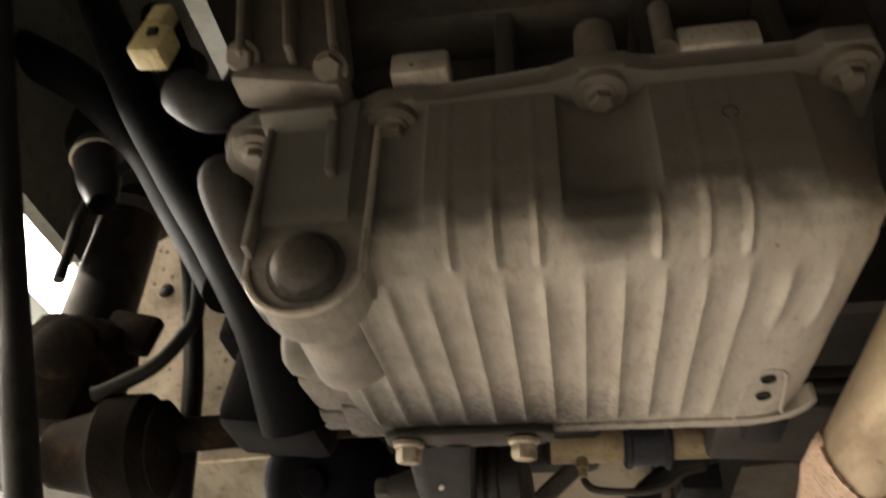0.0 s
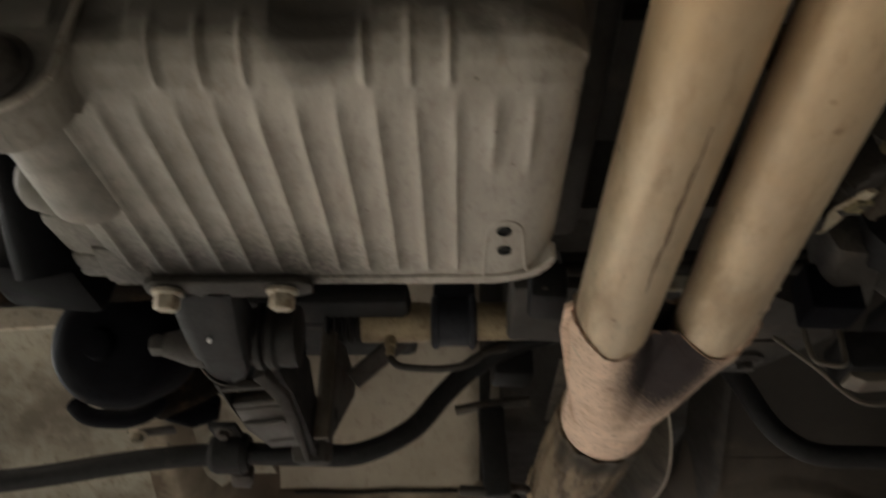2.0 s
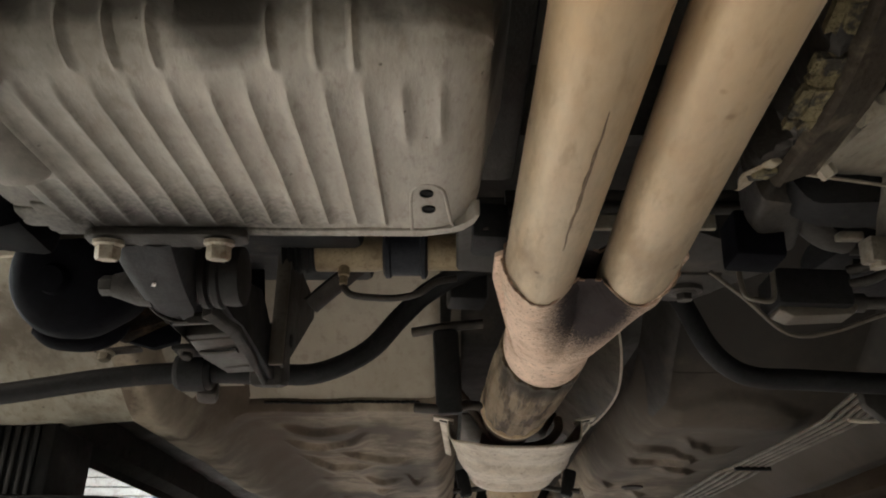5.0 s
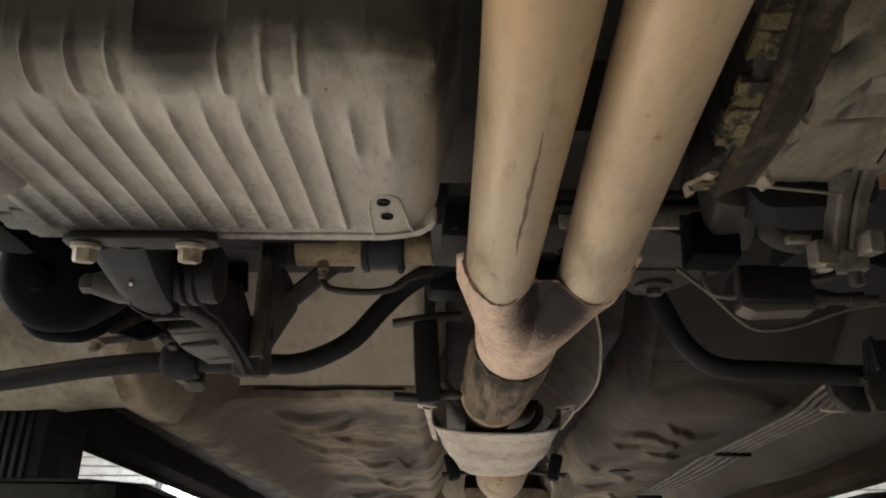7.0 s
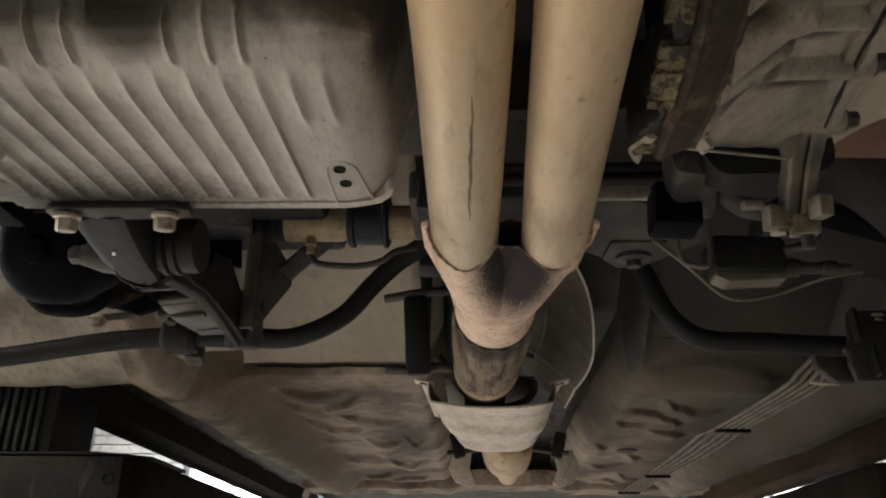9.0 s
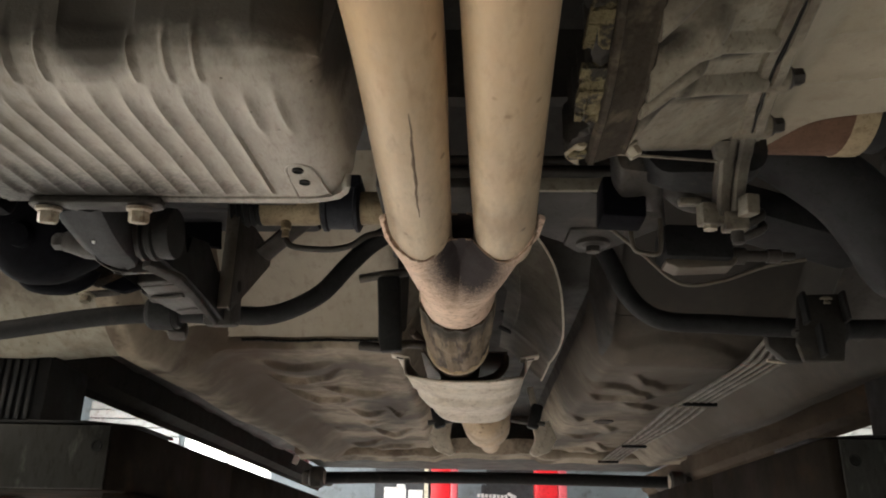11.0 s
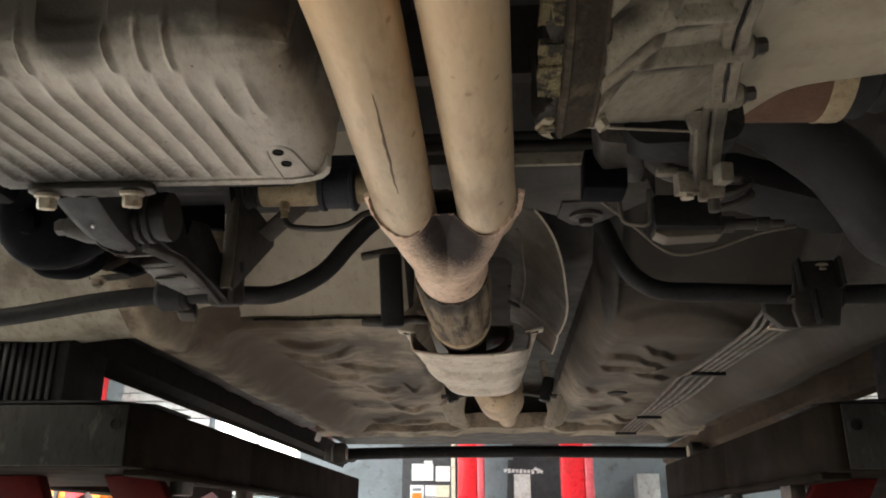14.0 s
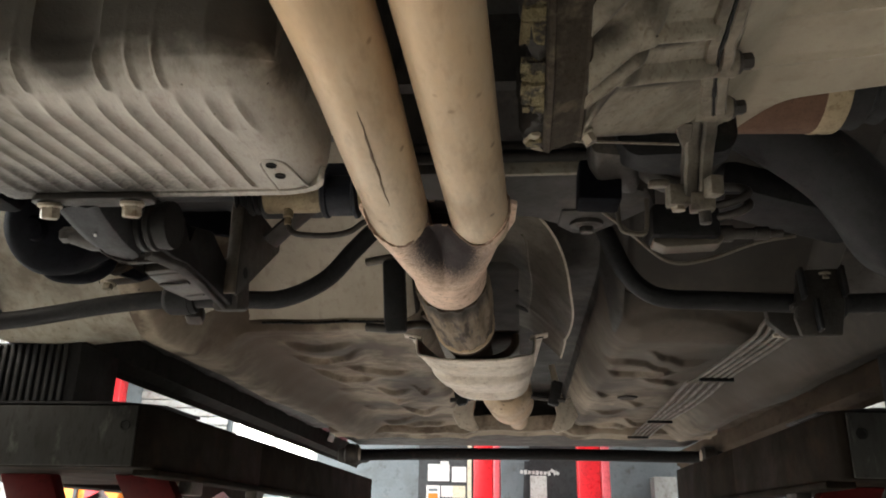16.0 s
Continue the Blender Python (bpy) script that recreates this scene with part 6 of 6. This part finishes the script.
rev(bm, (0.588, 0.83, 1.812), (1, 0.02, 0), [(0, 0.011), (0.018, 0.011), (0.019, 0.007), (0.045, 0.007), (0.046, 0.009), (0.062, 0.009), (0.064, 0.006), (0.08, 0.005)], 14)
part("fitting", bm, STEELDARK, pump)
for z in (1.826, 1.842):
    part("hose", tube(B(), [(0.585, 0.81, z), (0.605, 0.80, z + 0.002), (0.622, 0.80, z + 0.012), (0.618, 0.81, z + 0.024), (0.60, 0.82, z + 0.03)], 0.0055, 10), STEELDARK, pump)
part("loop", tube(B(), [(0.462, 0.800, 1.853), (0.461, 0.800, 1.829), (0.464, 0.800, 1.809), (0.475, 0.800, 1.804), (0.493, 0.800, 1.804), (0.497, 0.800, 1.829), (0.498, 0.800, 1.849)], 0.0030, 10), TUNNEL, pump, "thin bent wire loop")
part("cable", tube(B(), [(0.44, 0.83, 1.85), (0.48, 0.84, 1.82), (0.53, 0.86, 1.786), (0.58, 0.86, 1.788), (0.64, 0.85, 1.806), (0.69, 0.85, 1.815)], 0.0026, 8), TUNNEL, pump)
ctrl = thing("control_arm", (0.72, 0.80, 1.74), "black painted lower control arm", "control arm")
bm = B()
tube(bm, [(0.60, 0.74, 1.935), (0.66, 0.755, 1.905), (0.72, 0.775, 1.868), (0.765, 0.80, 1.825), (0.80, 0.83, 1.795), (0.86, 0.85, 1.78)], lambda s: 0.046 + 0.004 * s, 22, 8, 0.8)
part("arm", bm, BLACK, ctrl)
bm = B()
rev(bm, (0.815, 0.875, 1.84), (0.1, 0.1, -1), [(0, 0.035), (0.04, 0.038), (0.055, 0.028), (0.06, 0.012)], 22)
part("joint", bm, RUBBER, ctrl)
bm = B()
box(bm, (0.70, 0.90, 1.88), (0.22, 0.10, 0.05), turn(0, 12, 10), bev=0.02)
part("rear_arm", bm, BLACK, ctrl)
# ---- brake lines ----
lines = thing("brake_lines", (0.81, 2.2, 1.785), "bundle of five thin brake and fuel lines in clips", "brake lines")
for k in range(5):
    dx = k * 0.0155 - 0.022
    z = 1.789
    part("line", tube(B(), [(0.774 + dx * 0.9, 1.17, 1.800), (0.778 + dx, 1.25, 1.793), (0.783 + dx, 1.34, z), (0.768 + dx, 1.68, z - 0.003), (0.752 + dx * 1.25, 1.745, z - 0.008), (0.756 + dx * 1.3, 1.84, z - 0.008), (0.768 + dx * 1.25, 2.1, z - 0.004), (0.772 + dx, 2.46, z), (0.778 + dx, 2.8, z + 0.004), (0.785 + dx, 3.0, z + 0.005)], 0.0037, 8, 6), LINE, lines)
for y, z in ((1.70, 1.785), (2.47, 1.787), (2.97, 1.792)):
    part("clip", box(B(), (0.780, y, z - 0.005), (0.078, 0.009, 0.0085), turn(0, 0, 4), bev=0.002), RUBBER, lines, "black plastic line clip")
# ---- rear axle ----
axle = thing("rear_axle", (XC, 3.2, 1.70), "black rear axle beam with pale arm ends", "rear axle")
part("beam", tube(B(), [(-0.34, 3.2, 1.733), (0.0, 3.2, 1.74), (0.37, 3.2, 1.742), (0.7, 3.2, 1.74), (1.07, 3.2, 1.735)], 0.0235, 16), BLACK, axle)
for s in (-1, 1):
    x = 0.365 + s * 0.715
    bm = B()
    rev(bm, (x - 0.03, 3.18, 1.735), (1, 0, 0), [(0, 0.03), (0.01, 0.042), (0.05, 0.042), (0.06, 0.03)], 20)
    box(bm, (x + s * 0.02, 3.32, 1.74), (0.05, 0.3, 0.06), turn(4, 0, s * 8), bev=0.015)
    part("trailing_arm", bm, UNDERSEAL, axle, "dark trailing arm end")
    part("bush", rev(B(), (x - s * 0.035, 3.175, 1.735), (s, 0, 0), [(0, 0.012), (0.004, 0.026), (0.03, 0.027), (0.034, 0.02)], 18), SHIELD, axle, "pale corroded bush")
for x, y, z, r in ((-0.434, 3.15, 1.800, 18), (1.162, 3.15, 1.788, -18)):
    clip = thing("jacking_clip", (x, y, z), "small white plastic clip at the rear sill", "clip", "rear sill clips")
    part("tab", box(B(), (x, y, z), (0.026, 0.012, 0.042), turn(0, r, 0), bev=0.006), PAPER, clip)
    part("stem", box(B(), (x, y + 0.015, z + 0.035), (0.012, 0.012, 0.06), turn(0, r, 0), bev=0.003), UNDERSEAL, clip)
# ---- the lift ----
for side in (0, 1):
    fx = (lambda x: x) if side == 0 else (lambda x: 0.525 - x)
    s = 1 if side == 0 else -1
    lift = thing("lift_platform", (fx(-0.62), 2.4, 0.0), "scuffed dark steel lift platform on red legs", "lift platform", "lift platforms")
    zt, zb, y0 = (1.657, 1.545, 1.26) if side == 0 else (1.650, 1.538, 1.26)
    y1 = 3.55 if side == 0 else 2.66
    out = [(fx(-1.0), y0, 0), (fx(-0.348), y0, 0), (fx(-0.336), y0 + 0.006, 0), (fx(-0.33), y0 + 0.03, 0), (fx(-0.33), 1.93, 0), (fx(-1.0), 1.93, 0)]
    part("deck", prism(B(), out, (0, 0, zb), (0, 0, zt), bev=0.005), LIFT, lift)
    # plate in a lighter paint than the deck, for the light it catches
    part("front_plate", box(B(), (fx(-0.672), y0 - 0.003, (zt + zb) / 2), (0.640, 0.006, zt - zb - 0.006), bev=0.002), SCUFFED_LIT, lift, "scuffed front end plate")
    part("inner_rail", box(B(), (fx(-0.375), (1.93 + y1) / 2, (zt + zb) / 2), (0.09, y1 - 1.93 + 0.01, zt - zb), bev=0.005), LIFT, lift)
    part("outer_rail", box(B(), (fx(-0.95), (1.93 + y1) / 2, (zt + zb) / 2), (0.09, y1 - 1.93 + 0.01, zt - zb), bev=0.005), LIFT, lift)
    part("top_lip", prism(B(), [(fx(-1.0), y0 - 0.004, 0), (fx(-0.40), y0 - 0.004, 0), (fx(-0.325), y0 + 0.05, 0), (fx(-0.325), y0 + 0.22, 0), (fx(-0.36), y0 + 0.22, 0), (fx(-1.0), y0 + 0.05, 0)], (0, 0, zt), (0, 0, zt + 0.005), bev=0.001), RUBBER, lift, "ragged black rubber edge")
    part("lower_lip", box(B(), (fx(-0.347), (y0 + y1) / 2 + 0.02, zb - 0.005), (0.05, y1 - y0 - 0.05, 0.012), bev=0.003), LIFT, lift)
    for k in range(3):
        part("rail_bracket", box(B(), (fx(-0.345), 1.52 + 0.42 * k, zb - 0.02), (0.03, 0.06, 0.035), bev=0.004), STEELDARK, lift)
    part("pin_hole", rev(B(), (fx(-0.372), y0 - 0.0062, zt - 0.038), (0, -1, 0), [(0, 0.0095), (0.002, 0.0095), (0.002, 0.008), (0.0004, 0.007)], 20), HOLE, lift)
    for ya, yb in ((2.0, y1 - 0.15), (2.3, y1 - 0.05)):
        bm = B()
        for x in (fx(-0.46), fx(-0.80)):
            tube(bm, [(x, ya, zb - 0.04), (x - s * 0.06, yb, 0.10)], 0.045, 4, 1)
        part("scissor_leg", bm, REDPAINT, lift, "dark red scissor leg")
    for xa, xb in ((-0.675, -0.62), (-0.43, -0.36)):
        bm = B()
        prism(bm, [(fx(xa - 0.055), 0, zb), (fx(xa + 0.055), 0, zb), (fx(xb + 0.055), 0, zb - 0.12), (fx(xb - 0.055), 0, zb - 0.12)], (0, 1.46, 0), (0, 1.50, 0), bev=0.004)
        part("end_brace", bm, REDPAINT, lift, "dark red end brace")
    part("base", box(B(), (fx(-0.66), 2.5, 0.04), (0.6, 2.6, 0.08), bev=0.01), REDPAINT, lift)
    block = thing("lift_pad", (fx(-0.54), 1.30, zt), "ribbed black rubber pad between lift and sill", "lift pad", "rubber lift pads")
    bm = B()
    hgt = 1.774 - zt
    box(bm, (fx(-0.5945), 1.335, zt + hgt / 2), (0.225, 0.15, hgt), bev=0.006)
    part("block", bm, RUBBER, block)
    for k in range(13):
        part("rib", box(B(), (fx(-0.69 + 0.0152 * k), 1.257, zt + hgt / 2), (0.008, 0.008, hgt * 0.9), bev=0.002), RUBBER, block)
# ---- far end of the workshop ----
for x, w in ((-0.03, 0.31), (1.15, 0.36)):
    post = thing("lift_post", (x, 9.2, 0.0), "bright red two-part lift post", "lift post", "far lift posts")
    part("column", box(B(), (x - w * 0.12, 9.2, 1.75), (w * 0.7, 0.25, 3.5), bev=0.02), REDBRIGHT, post)
    part("carriage", box(B(), (x + w * 0.37, 9.15, 1.7), (w * 0.26, 0.2, 3.4), bev=0.02), PINKRED, post)
board = thing("notice_board", (-0.59, 9.95, 1.5), "dark notice board with white sheets", "notice board")
part("panel", box(B(), (-0.59, 9.97, 2.0), (0.62, 0.03, 1.1)), DARKBOARD, board)
for x, z, w, h, m in ((-0.65, 2.095, 0.265, 0.20, PAPER), (-0.58, 2.205, 0.10, 0.05, PAPER), (-0.40, 2.075, 0.175, 0.18, PAPER), (-0.715, 1.855, 0.165, 0.175, PAPER), (-0.545, 1.875, 0.14, 0.13, PAPER), (-0.40, 1.87, 0.16, 0.14, CREAMPAPER), (-0.545, 1.76, 0.14, 0.07, PAPER)):
    part("sheet", box(B(), (x, 9.945, z), (w, 0.008, h)), m, board)
part("sheet_print", box(B(), (-0.715, 9.939, 1.815), (0.12, 0.004, 0.07)), ORANGE, board, "yellow printed block")
part("sheet_print", box(B(), (-0.715, 9.939, 1.89), (0.11, 0.004, 0.03)), WALLPAINT, board)
part("side_strip", box(B(), (-0.272, 9.95, 2.0), (0.05, 0.02, 1.1)), CREAMPAPER, board, "cream edge strip")
cab = thing("tool_cabinet", (-0.98, 9.7, 0.0), "grey drawer cabinet with pale top items", "cabinet")
bm = B()
box(bm, (-0.98, 9.7, 0.85), (0.5, 0.5, 1.7), bev=0.01)
part("carcass", bm, CAST_GREY, cab)
for k in range(6):
    part("drawer", box(B(), (-0.98, 9.44, 0.3 + 0.24 * k), (0.44, 0.02, 0.21), bev=0.006), CAST, cab)
bm = B()
box(bm, (0.75, 9.96, 1.4), (0.58, 0.04, 2.2))
door = tagged(new("door_1", mesh_of("door_1", bm, DARKBOARD)), "charcoal door with a white sign", "door", kind="structure")
sign = thing("wall_sign", (0.55, 9.93, 1.95), "dark sign with pale lettering bars", "sign")
for k in range(8):
    part("mark", box(B(), (0.365 + 0.047 * k, 9.932, 2.112 - 0.002 * k), (0.036, 0.006, 0.040 + 0.012 * (k % 3 == 1)), turn(0, 8 * (-1) ** k, 0)), PAPER, sign)
part("mark", box(B(), (0.765, 9.932, 2.115), (0.11, 0.006, 0.035), turn(0, 25, 0)), PAPER, sign)
part("mark", box(B(), (0.775, 9.931, 2.10), (0.06, 0.006, 0.025), turn(0, -35, 0)), PAPER, sign)
part("white_panel", box(B(), (0.564, 9.932, 1.84), (0.198, 0.008, 0.46)), PAPER, sign)
part("dark_edge", box(B(), (0.42, 9.955, 1.84), (0.085, 0.012, 0.8), turn(0, 3, 0), bev=0.004), DARKBOARD, sign)
bm = B()
box(bm, (2.03, 9.85, 1.03), (0.26, 0.3, 2.06), bev=0.01)
solo("locker", bm, SHUTTER, "narrow grey steel locker", "locker")
shutter = thing("roller_shutter", (-4.08, 9.9, 0.0), "grey ribbed roller shutter", "shutter")
for k in range(31):
    part("slat", box(B(), (-3.96, 9.9 - 0.012 * (k % 2), 0.055 + 0.11 * k), (1.18, 0.04, 0.105), bev=0.02), SHUTTER, shutter)
door2 = thing("sectional_door", (5.35, 9.9, 0.0), "white slatted workshop door", "workshop door")
for k in range(31):
    part("slat", box(B(), (5.35, 9.9 - 0.014 * (k % 2), 0.055 + 0.11 * k), (2.0, 0.04, 0.100), bev=0.02), WHITEWALL, door2)
bm = B()
box(bm, (-4.70, 9.5, 1.7), (0.19, 0.2, 3.4), bev=0.02)
solo("red_column", bm, REDBRIGHT, "bright red steel column", "column")
mach = thing("tyre_machine", (-3.0, 6.1, 0.0), "orange workshop machine with a red panel", "machine")
part("body", box(B(), (-2.98, 6.15, 0.885), (0.60, 0.5, 1.77), bev=0.03), ORANGE, mach)
part("red_panel", box(B(), (-2.88, 5.89, 1.30), (0.14, 0.02, 0.80), bev=0.006), REDBRIGHT, mach)
part("dark_slot", box(B(), (-3.02, 5.885, 1.35), (0.03, 0.03, 0.7), bev=0.004), DARKBOARD, mach)
part("label_plate", box(B(), (-3.17, 5.89, 1.60), (0.09, 0.012, 0.14), bev=0.003), PAPER, mach)
rack2 = thing("shelf_rack", (-1.55, 6.2, 0.0), "pale metal shelf rack with thin boards", "shelf rack")
for z in (1.10, 1.32, 1.50, 1.60, 1.645, 1.692):
    part("shelf", box(B(), (-1.55, 6.2, z), (0.80, 0.35, 0.014), bev=0.003), PAPER if z != 1.645 else CREAMPAPER, rack2)
for x in (-1.93, -1.17):
    for y in (6.05, 6.35):
        part("upright", box(B(), (x, y, 0.85), (0.03, 0.03, 1.70), bev=0.003), DARKBOARD, rack2)
